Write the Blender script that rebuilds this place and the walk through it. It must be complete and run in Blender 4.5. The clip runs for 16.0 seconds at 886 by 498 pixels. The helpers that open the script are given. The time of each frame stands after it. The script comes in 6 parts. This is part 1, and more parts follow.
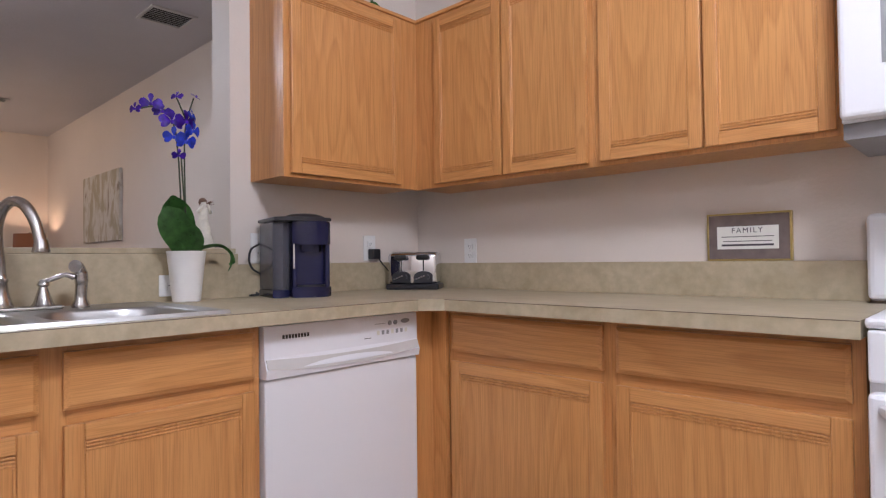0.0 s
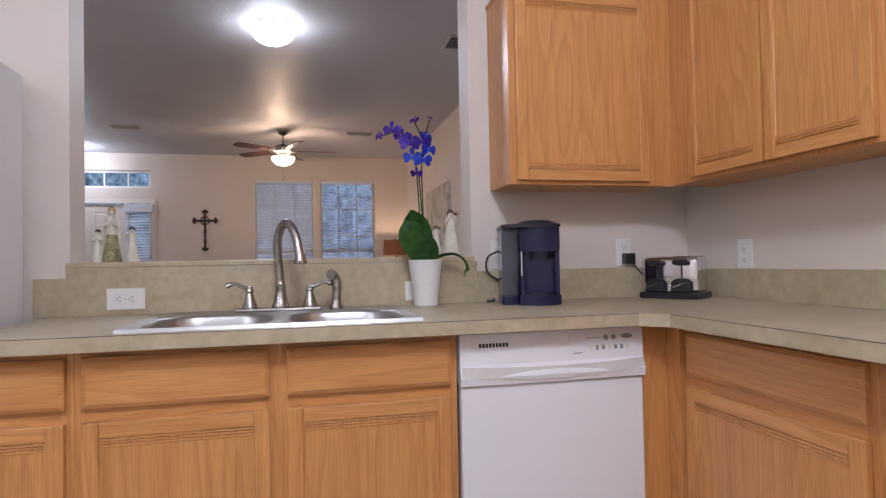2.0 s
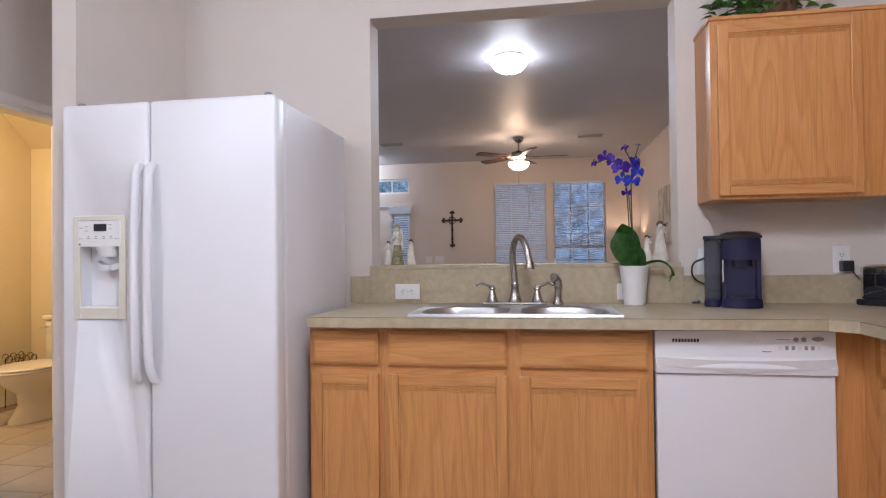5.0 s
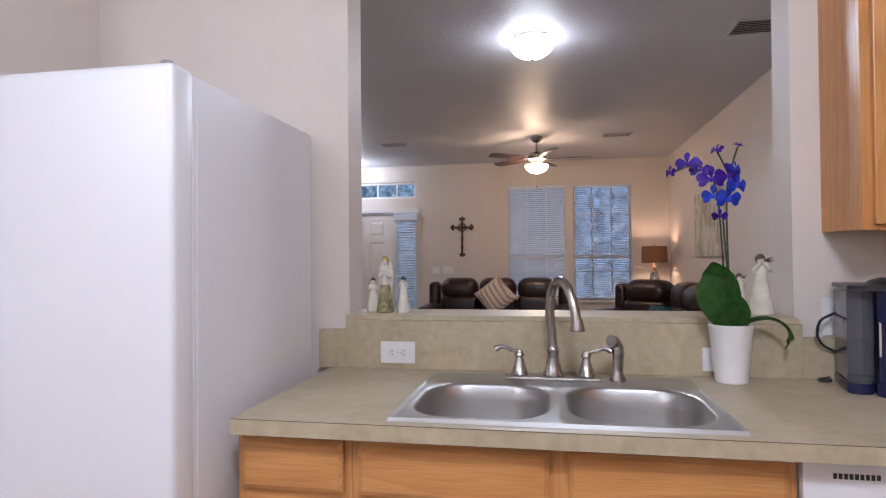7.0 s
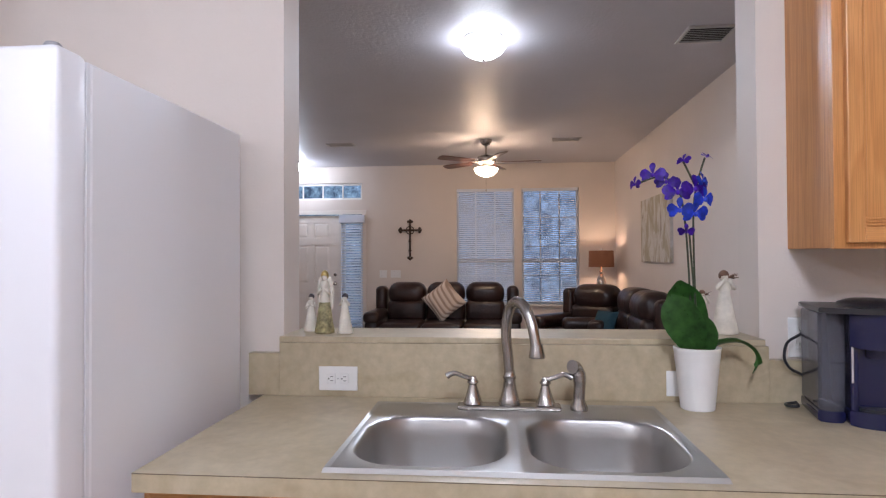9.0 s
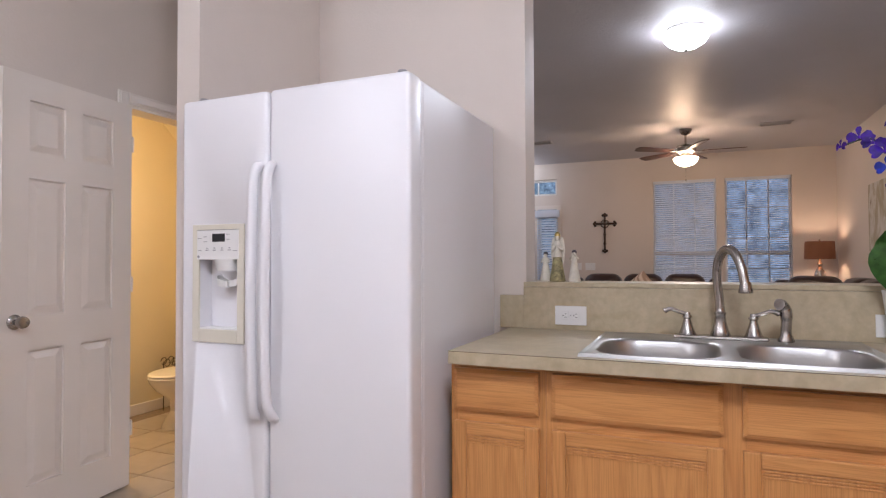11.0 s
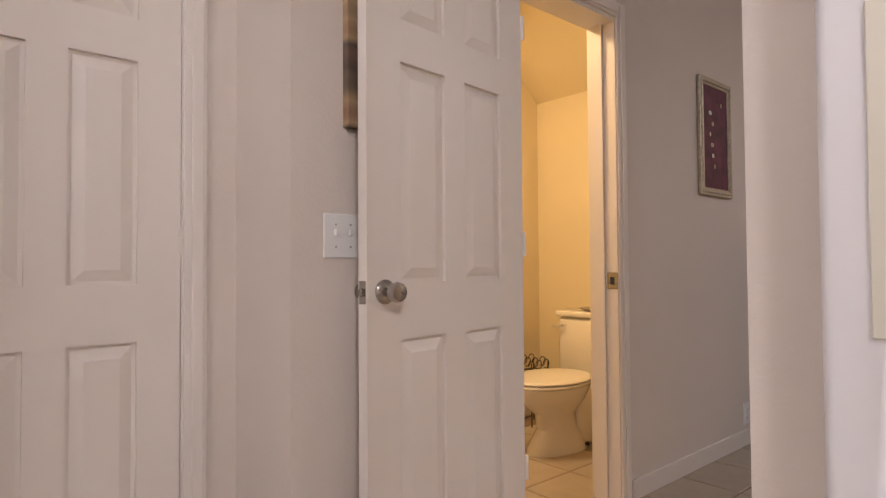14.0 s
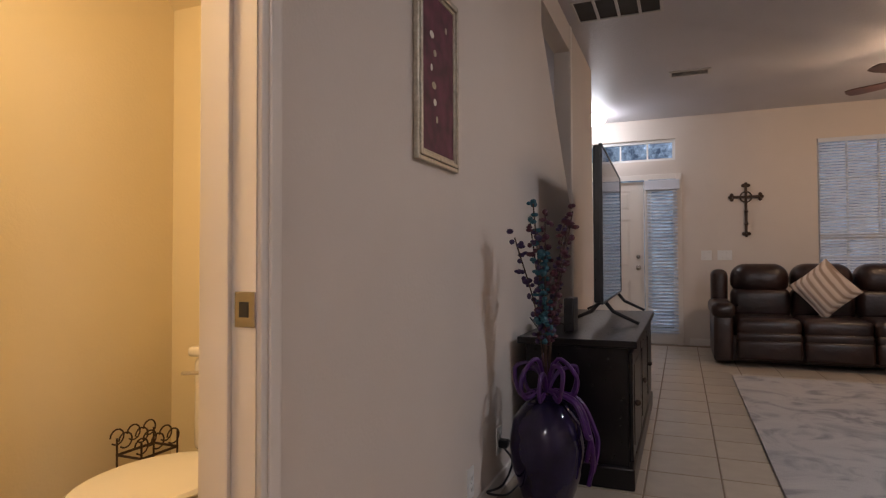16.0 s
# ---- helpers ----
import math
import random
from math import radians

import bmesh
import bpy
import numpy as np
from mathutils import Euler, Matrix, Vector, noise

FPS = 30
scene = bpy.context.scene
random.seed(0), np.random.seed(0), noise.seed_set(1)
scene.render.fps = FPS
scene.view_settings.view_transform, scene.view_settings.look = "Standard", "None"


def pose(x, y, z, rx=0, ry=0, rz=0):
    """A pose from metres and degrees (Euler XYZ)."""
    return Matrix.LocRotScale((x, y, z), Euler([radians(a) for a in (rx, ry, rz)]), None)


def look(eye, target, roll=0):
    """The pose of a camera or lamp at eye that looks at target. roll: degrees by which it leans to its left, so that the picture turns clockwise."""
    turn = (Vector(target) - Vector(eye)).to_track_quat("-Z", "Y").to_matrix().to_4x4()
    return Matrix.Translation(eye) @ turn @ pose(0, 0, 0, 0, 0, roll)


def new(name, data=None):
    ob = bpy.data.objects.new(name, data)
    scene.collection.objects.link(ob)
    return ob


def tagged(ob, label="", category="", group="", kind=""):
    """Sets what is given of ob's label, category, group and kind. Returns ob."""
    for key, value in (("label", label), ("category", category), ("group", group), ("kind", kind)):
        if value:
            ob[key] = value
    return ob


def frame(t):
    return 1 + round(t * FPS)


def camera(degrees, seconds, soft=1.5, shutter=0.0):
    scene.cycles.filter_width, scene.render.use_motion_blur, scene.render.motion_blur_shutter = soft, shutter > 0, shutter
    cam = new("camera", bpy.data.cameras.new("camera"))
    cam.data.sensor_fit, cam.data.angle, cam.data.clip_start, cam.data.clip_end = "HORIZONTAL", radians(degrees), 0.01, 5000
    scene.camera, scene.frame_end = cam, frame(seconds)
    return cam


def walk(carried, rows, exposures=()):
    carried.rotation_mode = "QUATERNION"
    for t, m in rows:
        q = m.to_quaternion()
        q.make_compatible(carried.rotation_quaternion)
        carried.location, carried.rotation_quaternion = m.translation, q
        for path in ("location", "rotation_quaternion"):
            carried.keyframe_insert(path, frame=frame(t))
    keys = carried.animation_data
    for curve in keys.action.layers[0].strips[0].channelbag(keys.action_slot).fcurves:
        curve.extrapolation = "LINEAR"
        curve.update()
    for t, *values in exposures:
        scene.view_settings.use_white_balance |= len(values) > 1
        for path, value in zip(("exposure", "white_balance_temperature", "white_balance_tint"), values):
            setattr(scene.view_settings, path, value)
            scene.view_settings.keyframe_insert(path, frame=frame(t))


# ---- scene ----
cam = camera(73.8, 16.0, soft=1.25)
PATH = [
    (0, (0.274, 0.282, 1.05), (-1.108, 1.727, 1.085), -0.7),
    (0.5, (0.274, 0.39, 1.038), (-1.329, 1.586, 1.069), -0.9),
    (1, (0.281, 0.54, 1.05), (-1.49, 1.469, 1.083), -1.0),
    (1.5, (0.305, 0.629, 1.056), (-1.575, 1.309, 1.095), -0.9),
    (2, (0.425, 0.704, 1.08), (-1.521, 1.162, 1.124), -1.1),
    (2.5, (0.547, 0.801, 1.104), (-1.437, 1.055, 1.144), -1.1),
    (3, (0.702, 0.844, 1.13), (-1.297, 0.91, 1.16), -1.1),
    (3.5, (0.888, 0.793, 1.1), (-1.111, 0.781, 1.141), -0.9),
    (4, (0.995, 0.802, 1.114), (-0.999, 0.645, 1.147), -1.0),
    (4.5, (1.026, 0.777, 1.115), (-0.955, 0.504, 1.15), -0.8),
    (4.7, (1.023, 0.761, 1.121), (-0.953, 0.454, 1.149), -0.8),
    (7, (0.135, 0.615, 1.302), (-1.833, 0.257, 1.332), -0.5),
    (7.5, (-0.069, 0.607, 1.327), (-2.052, 0.349, 1.36), -0.7),
    (8, (-0.181, 0.606, 1.358), (-2.174, 0.447, 1.387), -0.3),
    (10.5, (0.366, 0.553, 1.249), (-1.564, 0.031, 1.295), -0.3),
    (11, (0.487, 0.539, 1.187), (-1.353, -0.244, 1.23), -0.2),
    (11.5, (0.58, 0.4, 1.161), (-1.169, -0.57, 1.177), -0.7),
    (12, (0.583, 0.182, 1.115), (-1.043, -0.984, 1.135), -0.5),
    (12.5, (0.515, -0.075, 1.03), (-0.964, -1.42, 1.075), -0.6),
    (13, (0.299, -0.328, 1.009), (-1.004, -1.844, 1.063), -0.7),
    (13.5, (0.06, -0.595, 1.03), (-1.215, -2.135, 1.069), -0.4),
    (14, (-0.228, -0.882, 1.004), (-1.538, -2.392, 1.056), -0.4),
    (14.5, (-0.519, -1.12, 1.013), (-1.917, -2.549, 1.074), -0.7),
    (15, (-0.802, -1.311, 1.019), (-2.363, -2.559, 1.082), -0.8),
    (15.5, (-1.136, -1.444, 1.047), (-2.878, -2.426, 1.08), 0.1),
    (16, (-1.472, -1.502, 1.02), (-3.325, -2.251, 1.067), -0.2),
]
walk(cam, [(t, look(eye, target, roll)) for t, eye, target, roll in PATH],
     exposures=[(0, 0.12, 6050, 13), (4.7, 0.10, 6000, 12), (7.5, 0.20, 5950, 12), (8.2, 0.26, 5950, 12), (10.5, 0.10, 6100, 13), (11.5, 0.06, 6400, 13), (13.0, 0.04, 6950, 16), (15.0, -0.04, 6950, 14), (16.0, -0.14, 6800, 14)])

# ---- world and light ----
world = bpy.data.worlds.new("world")
scene.world = world
world.use_nodes = True
sky = world.node_tree.nodes.new("ShaderNodeTexSky")
sky.sky_type, sky.sun_disc, sky.sun_elevation, sky.sun_rotation = "NISHITA", False, radians(12), radians(60)
world.node_tree.links.new(sky.outputs[0], world.node_tree.nodes["Background"].inputs[0])
world.node_tree.nodes["Background"].inputs[1].default_value = 0.12


def lamp(name, kind, place, energy, colour, size=0.1, target=None):
    data = bpy.data.lights.new(name, kind)
    data.energy, data.color = energy, colour
    if kind == "AREA":
        data.shape, data.size = "DISK", size
    else:
        data.shadow_soft_size = size
    ob = new(name, data)
    ob.matrix_world = look(place, target) if target else pose(*place)
    return ob


WARM, WHITE, AMBER = (1.0, 0.68, 0.43), (0.80, 0.88, 1.0), (1.0, 0.72, 0.39)
lamp("kitchen_light", "POINT", (0.52, 0.78, 2.62), 76, (0.90, 0.935, 1.0), 0.18)
lamp("breakfast_light", "POINT", (1.30, -1.50, 2.62), 30, (0.92, 0.94, 1.0), 0.18)
lamp("dining_light", "AREA", (-3.98, 0.505, 2.655), 26, WHITE, 0.30, (-3.98, 0.505, 0))
lamp("entry_light", "POINT", (-8.8, -2.45, 2.60), 9, WHITE, 0.08)
for fan_x, fan_y in ((-7.29, 0.457), (-7.455, 0.552), (-7.455, 0.362)):
    lamp("fan_light", "POINT", (fan_x, fan_y, 2.445), 10, WARM, 0.03)
lamp("table_light", "POINT", (-8.9, 2.11, 1.34), 9, WARM, 0.04)
lamp("bath_light", "AREA", (-2.0, -3.0, 2.45), 26, AMBER, 0.3, (-2.2, -3.0, 0))


# ---- materials ----
class Mat:
    def __init__(self, name, colour, rough=0.5, metal=0.0, spec=0.5):
        self.m = bpy.data.materials.new(name)
        self.m.use_nodes = True
        self.t = self.m.node_tree
        self.b = self.t.nodes["Principled BSDF"]
        self.b.inputs["Base Color"].default_value = (*colour, 1)
        self.b.inputs["Roughness"].default_value = rough
        self.b.inputs["Metallic"].default_value = metal
        self.b.inputs["Specular IOR Level"].default_value = spec
        self.co = self.t.nodes.new("ShaderNodeTexCoord").outputs["Object"]

    def node(self, kind, **values):
        n = self.t.nodes.new(kind)
        for k, v in values.items():
            n.inputs[k.replace("_", " ")].default_value = v
        return n

    def link(self, a, b):
        self.t.links.new(a, b)

    def stretch(self, scale):
        n = self.node("ShaderNodeMapping")
        n.inputs["Scale"].default_value = scale
        self.link(self.co, n.inputs[0])
        return n.outputs[0]

    def noise(self, scale, detail=4.0, stretch=(1, 1, 1), rough=0.55, distort=0.0):
        n = self.node("ShaderNodeTexNoise", Scale=scale, Detail=detail, Roughness=rough, Distortion=distort)
        self.link(self.stretch(stretch), n.inputs["Vector"])
        return n.outputs["Fac"]

    def ramp(self, fac, *stops):
        n = self.node("ShaderNodeValToRGB")
        e = n.color_ramp.elements
        while len(e) < len(stops):
            e.new(0.5)
        for k, (p, c) in zip(e, stops):
            k.position, k.color = p, (*c, 1)
        self.link(fac, n.inputs[0])
        return n.outputs[0]

    def mix(self, fac, a, b, how="MIX"):
        n = self.t.nodes.new("ShaderNodeMix")
        n.data_type, n.blend_type = "RGBA", how
        for v, s in ((fac, n.inputs[0]), (a, n.inputs[6]), (b, n.inputs[7])):
            if hasattr(v, "is_linked"):
                self.link(v, s)
            elif isinstance(v, tuple):
                s.default_value = (*v, 1)
            else:
                s.default_value = v
        return n.outputs[2]

    def colour(self, out):
        self.link(out, self.b.inputs["Base Color"])
        return self

    def rough(self, fac, low, high):
        n = self.node("ShaderNodeMapRange", To_Min=low, To_Max=high)
        self.link(fac, n.inputs[0])
        self.link(n.outputs[0], self.b.inputs["Roughness"])
        return self

    def bump(self, fac, strength=0.2, distance=0.002):
        n = self.node("ShaderNodeBump", Strength=strength, Distance=distance)
        self.link(fac, n.inputs["Height"])
        if self.b.inputs["Normal"].is_linked:
            self.link(self.b.inputs["Normal"].links[0].from_socket, n.inputs["Normal"])
        self.link(n.outputs[0], self.b.inputs["Normal"])
        return self

    def glow(self, colour, strength):
        self.b.inputs["Emission Color"].default_value = (*colour, 1)
        self.b.inputs["Emission Strength"].default_value = strength
        return self


def mottled(name, colour, rough=0.5, spread=0.12, scale=3.0, bump=0.0, bscale=120, metal=0.0, spec=0.5):
    m = Mat(name, colour, rough, metal, spec)
    lo, hi = tuple(c * (1 - spread) for c in colour), tuple(min(1, c * (1 + spread)) for c in colour)
    m.colour(m.ramp(m.noise(scale, 5), (0.3, lo), (0.7, hi)))
    m.rough(m.noise(scale * 4, 3), max(0.02, rough - 0.07), min(1, rough + 0.07))
    if bump:
        m.bump(m.noise(bscale, 3), bump, 0.002)
    return m.m


def oak(name, along, tone=1.0):
    """Oak with long grain along an axis, cathedral figure and fine dark pores."""
    m = Mat(name, (0.5, 0.25, 0.09), 0.36)
    st = [1.0, 1.0, 1.0]
    st["xyz".index(along)] = 0.10
    info = m.t.nodes.new("ShaderNodeObjectInfo")
    shift = m.node("ShaderNodeVectorMath")
    shift.operation = "ADD"
    offset = m.node("ShaderNodeCombineXYZ")
    big = m.node("ShaderNodeMath")
    big.operation = "MULTIPLY"
    big.inputs[1].default_value = 37.0
    m.link(info.outputs["Random"], big.inputs[0])
    for k in range(3):
        m.link(big.outputs[0], offset.inputs[k])
    m.link(m.co, shift.inputs[0])
    m.link(offset.outputs[0], shift.inputs[1])
    m.co = shift.outputs[0]
    field = m.noise(7.5, 1.5, tuple(st), 0.4, 0.15)
    rings = m.node("ShaderNodeMath")
    rings.operation = "MULTIPLY"
    rings.inputs[1].default_value = 9.0
    m.link(field, rings.inputs[0])
    frac = m.node("ShaderNodeMath")
    frac.operation = "FRACT"
    m.link(rings.outputs[0], frac.inputs[0])
    a, b, c = [tuple(v * tone for v in k) for k in ((0.64, 0.310, 0.108), (0.61, 0.287, 0.096), (0.555, 0.250, 0.079))]
    figure = m.ramp(frac.outputs[0], (0.0, a), (0.55, b), (0.85, c), (1.0, a))
    pore_st = [1.0, 1.0, 1.0]
    pore_st["xyz".index(along)] = 0.02
    pores = m.noise(330, 2, tuple(pore_st), 0.6)
    dark = m.ramp(pores, (0.38, (0.62, 0.55, 0.5)), (0.55, (1, 1, 1)))
    m.colour(m.mix(0.42, figure, dark, "MULTIPLY"))
    m.rough(pores, 0.45, 0.28).bump(pores, 0.12, 0.0008)
    return m.m


OAK_Z, OAK_X, OAK_Y = oak("oak_upright", "z"), oak("oak_along_x", "x"), oak("oak_along_y", "y")


def paint(name, colour, scale=95, strength=0.35, rough=0.62):
    m = Mat(name, colour, rough)
    m.colour(m.ramp(m.noise(1.1, 5), (0.3, tuple(c * 0.95 for c in colour)), (0.7, tuple(min(1, c * 1.03) for c in colour))))
    m.bump(m.noise(scale, 4), strength, 0.003).bump(m.noise(scale / 6, 2), strength * 0.4, 0.003)
    return m.m


WALL = paint("wall_paint", (0.70, 0.625, 0.57))
BATHWALL = paint("bath_paint", (0.72, 0.62, 0.42))
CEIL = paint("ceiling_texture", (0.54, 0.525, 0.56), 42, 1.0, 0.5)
TRIM = mottled("trim_paint", (0.77, 0.71, 0.66), 0.38, 0.03, 2.0, 0.05, 60)
DOORPAINT = mottled("door_paint", (0.79, 0.725, 0.67), 0.42, 0.03, 1.6, 0.08, 90)
en = Mat("white_enamel", (0.82, 0.81, 0.84), 0.36)
ENAMEL = en.bump(en.noise(190, 3), 0.09, 0.001).m
PLASTIC = mottled("white_plastic", (0.80, 0.79, 0.78), 0.35, 0.02, 4)
CREAM = mottled("cream_plastic", (0.74, 0.70, 0.60), 0.4, 0.03, 4)
BLACK = mottled("black_plastic", (0.018, 0.018, 0.022), 0.3, 0.2, 8)
RUBBER = mottled("dark_gap", (0.03, 0.028, 0.027), 0.7, 0.2, 8)
GREY = mottled("grey_plastic", (0.30, 0.29, 0.30), 0.4, 0.1, 8)
NAVY = mottled("navy_gloss", (0.012, 0.013, 0.052), 0.16, 0.15, 6)
CERAMIC = mottled("bone_ceramic", (0.80, 0.75, 0.66), 0.12, 0.03, 3)
POTWHITE = mottled("matt_white_pot", (0.80, 0.79, 0.78), 0.5, 0.03, 20, 0.1, 200)
nk = Mat("brushed_nickel", (0.42, 0.39, 0.365), 0.27, 1.0)
NICKEL = nk.bump(nk.noise(400, 2), 0.03, 0.0004).m
CHROME = mottled("chrome", (0.82, 0.82, 0.84), 0.24, 0.05, 20, metal=1.0)
BRASS = mottled("dull_gold", (0.55, 0.42, 0.16), 0.35, 0.15, 30, metal=1.0)
IRON = mottled("dark_iron", (0.06, 0.035, 0.025), 0.5, 0.4, 40, 0.3, 80, 0.4)
ESPRESSO = mottled("espresso_wood", (0.006, 0.0045, 0.006), 0.30, 0.35, 9, spec=0.3)
FLAT = mottled("screen_glass", (0.012, 0.012, 0.014), 0.06, 0.05, 3)
GREEN = mottled("leaf_green", (0.050, 0.145, 0.030), 0.30, 0.45, 30)
STEM = mottled("stem_green", (0.045, 0.055, 0.028), 0.5, 0.3, 30)
PETAL = mottled("violet_petal", (0.070, 0.012, 0.40), 0.45, 0.6, 45)
PETAL_B = mottled("blue_petal", (0.03, 0.07, 0.62), 0.45, 0.5, 45)
PURPLE = mottled("purple_ribbon", (0.055, 0.010, 0.115), 0.45, 0.3, 30)
VASE = mottled("indigo_glaze", (0.014, 0.009, 0.04), 0.07, 0.3, 9)
ROBE = mottled("cream_resin", (0.72, 0.67, 0.58), 0.6, 0.12, 40, 0.3, 90)
ROBE_G = mottled("olive_resin", (0.30, 0.26, 0.13), 0.55, 0.6, 70, 0.3, 90)
HAIR = mottled("brown_resin", (0.14, 0.07, 0.04), 0.6, 0.3, 60, 0.3, 120)
TERRA = mottled("rust_shade", (0.36, 0.13, 0.05), 0.8, 0.1, 60, 0.3, 300)
TEAL = mottled("teal_fabric", (0.016, 0.055, 0.08), 0.9, 0.2, 60, 0.4, 300)
SLAT = mottled("blind_white", (0.66, 0.70, 0.80), 0.5, 0.03, 4)
PAPER = mottled("pale_paper", (0.75, 0.73, 0.68), 0.8, 0.04, 12)
TAUPE = mottled("taupe_mat", (0.16, 0.12, 0.11), 0.7, 0.15, 30)
FRAME_S = mottled("silver_gilt", (0.45, 0.40, 0.32), 0.4, 0.2, 60, 0.2, 120, 0.6)
WINE = mottled("wine_print", (0.11, 0.022, 0.05), 0.6, 0.6, 14)
INK = mottled("dark_ink", (0.06, 0.05, 0.06), 0.8, 0.1, 20)
GRILLE = mottled("vent_paint", (0.55, 0.53, 0.52), 0.5, 0.05, 8)

lam = Mat("stone_laminate", (0.42, 0.35, 0.22), 0.36)
n1, n2, n3 = lam.noise(7, 6, distort=1.2), lam.noise(34, 5), lam.noise(190, 2)
c1 = lam.ramp(n1, (0.28, (0.42, 0.345, 0.225)), (0.5, (0.465, 0.39, 0.268)), (0.74, (0.52, 0.445, 0.318)))
c2 = lam.ramp(n2, (0.35, (0.84, 0.83, 0.80)), (0.65, (1.06, 1.05, 1.04)))
LAMINATE = lam.colour(lam.mix(0.65, c1, c2, "MULTIPLY")).rough(n2, 0.30, 0.44).bump(n3, 0.08, 0.001).m

steel = Mat("stainless", (0.46, 0.45, 0.44), 0.26, 1.0)
sn = steel.noise(45, 4)
STEEL = steel.rough(sn, 0.30, 0.38).m

lea = Mat("brown_leather", (0.035, 0.018, 0.014), 0.3)
vor = lea.noise(140, 3)
LEATHER = lea.colour(lea.ramp(lea.noise(4, 4), (0.35, (0.014, 0.007, 0.007)), (0.7, (0.040, 0.017, 0.013)))).rough(lea.noise(9, 3), 0.22, 0.42).bump(vor, 0.25, 0.002).bump(lea.noise(14, 3), 0.5, 0.012).m

til = Mat("floor_tile", (0.5, 0.4, 0.3), 0.35)
info = til.t.nodes.new("ShaderNodeObjectInfo")
tone = til.ramp(info.outputs["Random"], (0.0, (0.93, 0.93, 0.93)), (1.0, (1.05, 1.04, 1.02)))
tn = til.noise(5, 6, distort=0.8)
TILE = til.colour(til.mix(1.0, til.ramp(tn, (0.3, (0.37, 0.30, 0.23)), (0.7, (0.47, 0.395, 0.315))), tone, "MULTIPLY")).rough(tn, 0.28, 0.42).bump(til.noise(30, 3), 0.1, 0.002).m
GROUT = mottled("grout", (0.24, 0.18, 0.13), 0.9, 0.2, 30)

rugm = Mat("shag_rug", (0.62, 0.58, 0.55), 0.95)
rn = rugm.noise(3.2, 5, distort=1.5)
RUG = rugm.colour(rugm.ramp(rn, (0.36, (0.30, 0.28, 0.28)), (0.52, (0.48, 0.44, 0.42)), (0.8, (0.54, 0.50, 0.47)))).bump(rugm.noise(160, 3), 0.8, 0.01).m

glassm = Mat("window_glass", (0.9, 0.95, 1.0), 0.02)
glassm.b.inputs["Transmission Weight"].default_value = 1.0
glassm.b.inputs["IOR"].default_value = 1.02
GLASS = glassm.m
tankm = Mat("smoke_clear_plastic", (0.30, 0.30, 0.36), 0.05)
tankm.b.inputs["Transmission Weight"].default_value = 0.75
tankm.b.inputs["IOR"].default_value = 1.2
TANK = tankm.m

bulb = Mat("lit_opal_glass", (0.9, 0.9, 0.9), 0.3)
BULB = bulb.glow((0.92, 0.95, 1.0), 18).m
BULB_W = Mat("lit_warm_glass", (0.9, 0.8, 0.7), 0.3).glow((1.0, 0.78, 0.5), 9).m
shade = Mat("lit_rust_shade", (0.20, 0.085, 0.045), 0.85)
SHADE = shade.glow((0.55, 0.16, 0.06), 0.05).bump(shade.noise(300, 2), 0.2, 0.001).m

# foliage noise with the outdoor light painted in as emission
bd = Mat("garden_glow", (0.0, 0.0, 0.0), 1.0)
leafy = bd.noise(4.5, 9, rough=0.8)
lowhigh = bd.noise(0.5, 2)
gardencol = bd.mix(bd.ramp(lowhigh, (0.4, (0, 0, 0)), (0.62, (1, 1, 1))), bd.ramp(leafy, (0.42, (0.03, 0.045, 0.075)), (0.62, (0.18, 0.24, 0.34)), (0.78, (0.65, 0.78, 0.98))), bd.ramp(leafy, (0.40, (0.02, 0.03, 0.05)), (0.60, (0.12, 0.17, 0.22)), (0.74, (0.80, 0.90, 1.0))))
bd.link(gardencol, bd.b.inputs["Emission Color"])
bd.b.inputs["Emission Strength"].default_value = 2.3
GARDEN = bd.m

art = Mat("abstract_canvas", (0.5, 0.45, 0.4), 0.8)
an = art.noise(3.4, 6, (1.6, 1.6, 0.8), distort=0.5)
CANVAS = art.colour(art.ramp(an, (0.30, (0.34, 0.29, 0.21)), (0.46, (0.42, 0.37, 0.28)), (0.56, (0.60, 0.58, 0.55)), (0.63, (0.52, 0.48, 0.42)), (0.72, (0.24, 0.20, 0.16)))).bump(art.noise(250, 2), 0.2, 0.001).m
wovn = Mat("knit_cushion", (0.5, 0.4, 0.34), 0.95)
wv = wovn.node("ShaderNodeTexWave", Scale=7.0, Distortion=0.6, Detail=2.0)
wv.bands_direction = "DIAGONAL"
wovn.link(wovn.co, wv.inputs["Vector"])
KNIT = wovn.colour(wovn.ramp(wv.outputs["Fac"], (0.1, (0.34, 0.25, 0.20)), (0.6, (0.62, 0.52, 0.45)))).bump(wv.outputs["Fac"], 0.6, 0.01).m
board = Mat("patchwork_board", (0.3, 0.2, 0.1), 0.6)
bn = board.noise(2.0, 1, (0.2, 0.2, 3.0))
BOARD = board.colour(board.ramp(bn, (0.35, (0.14, 0.03, 0.02)), (0.48, (0.40, 0.27, 0.15)), (0.56, (0.07, 0.05, 0.04)), (0.66, (0.22, 0.12, 0.07)))).m


# ---- shaping helpers ----
def thing(name, place, label, category, group="", kind=""):
    ob = new(name)
    ob.location = place
    ob.empty_display_size = 0.1
    return tagged(ob, label, category, group, kind)


def top_of(ob):
    while ob.parent:
        ob = ob.parent
    return ob


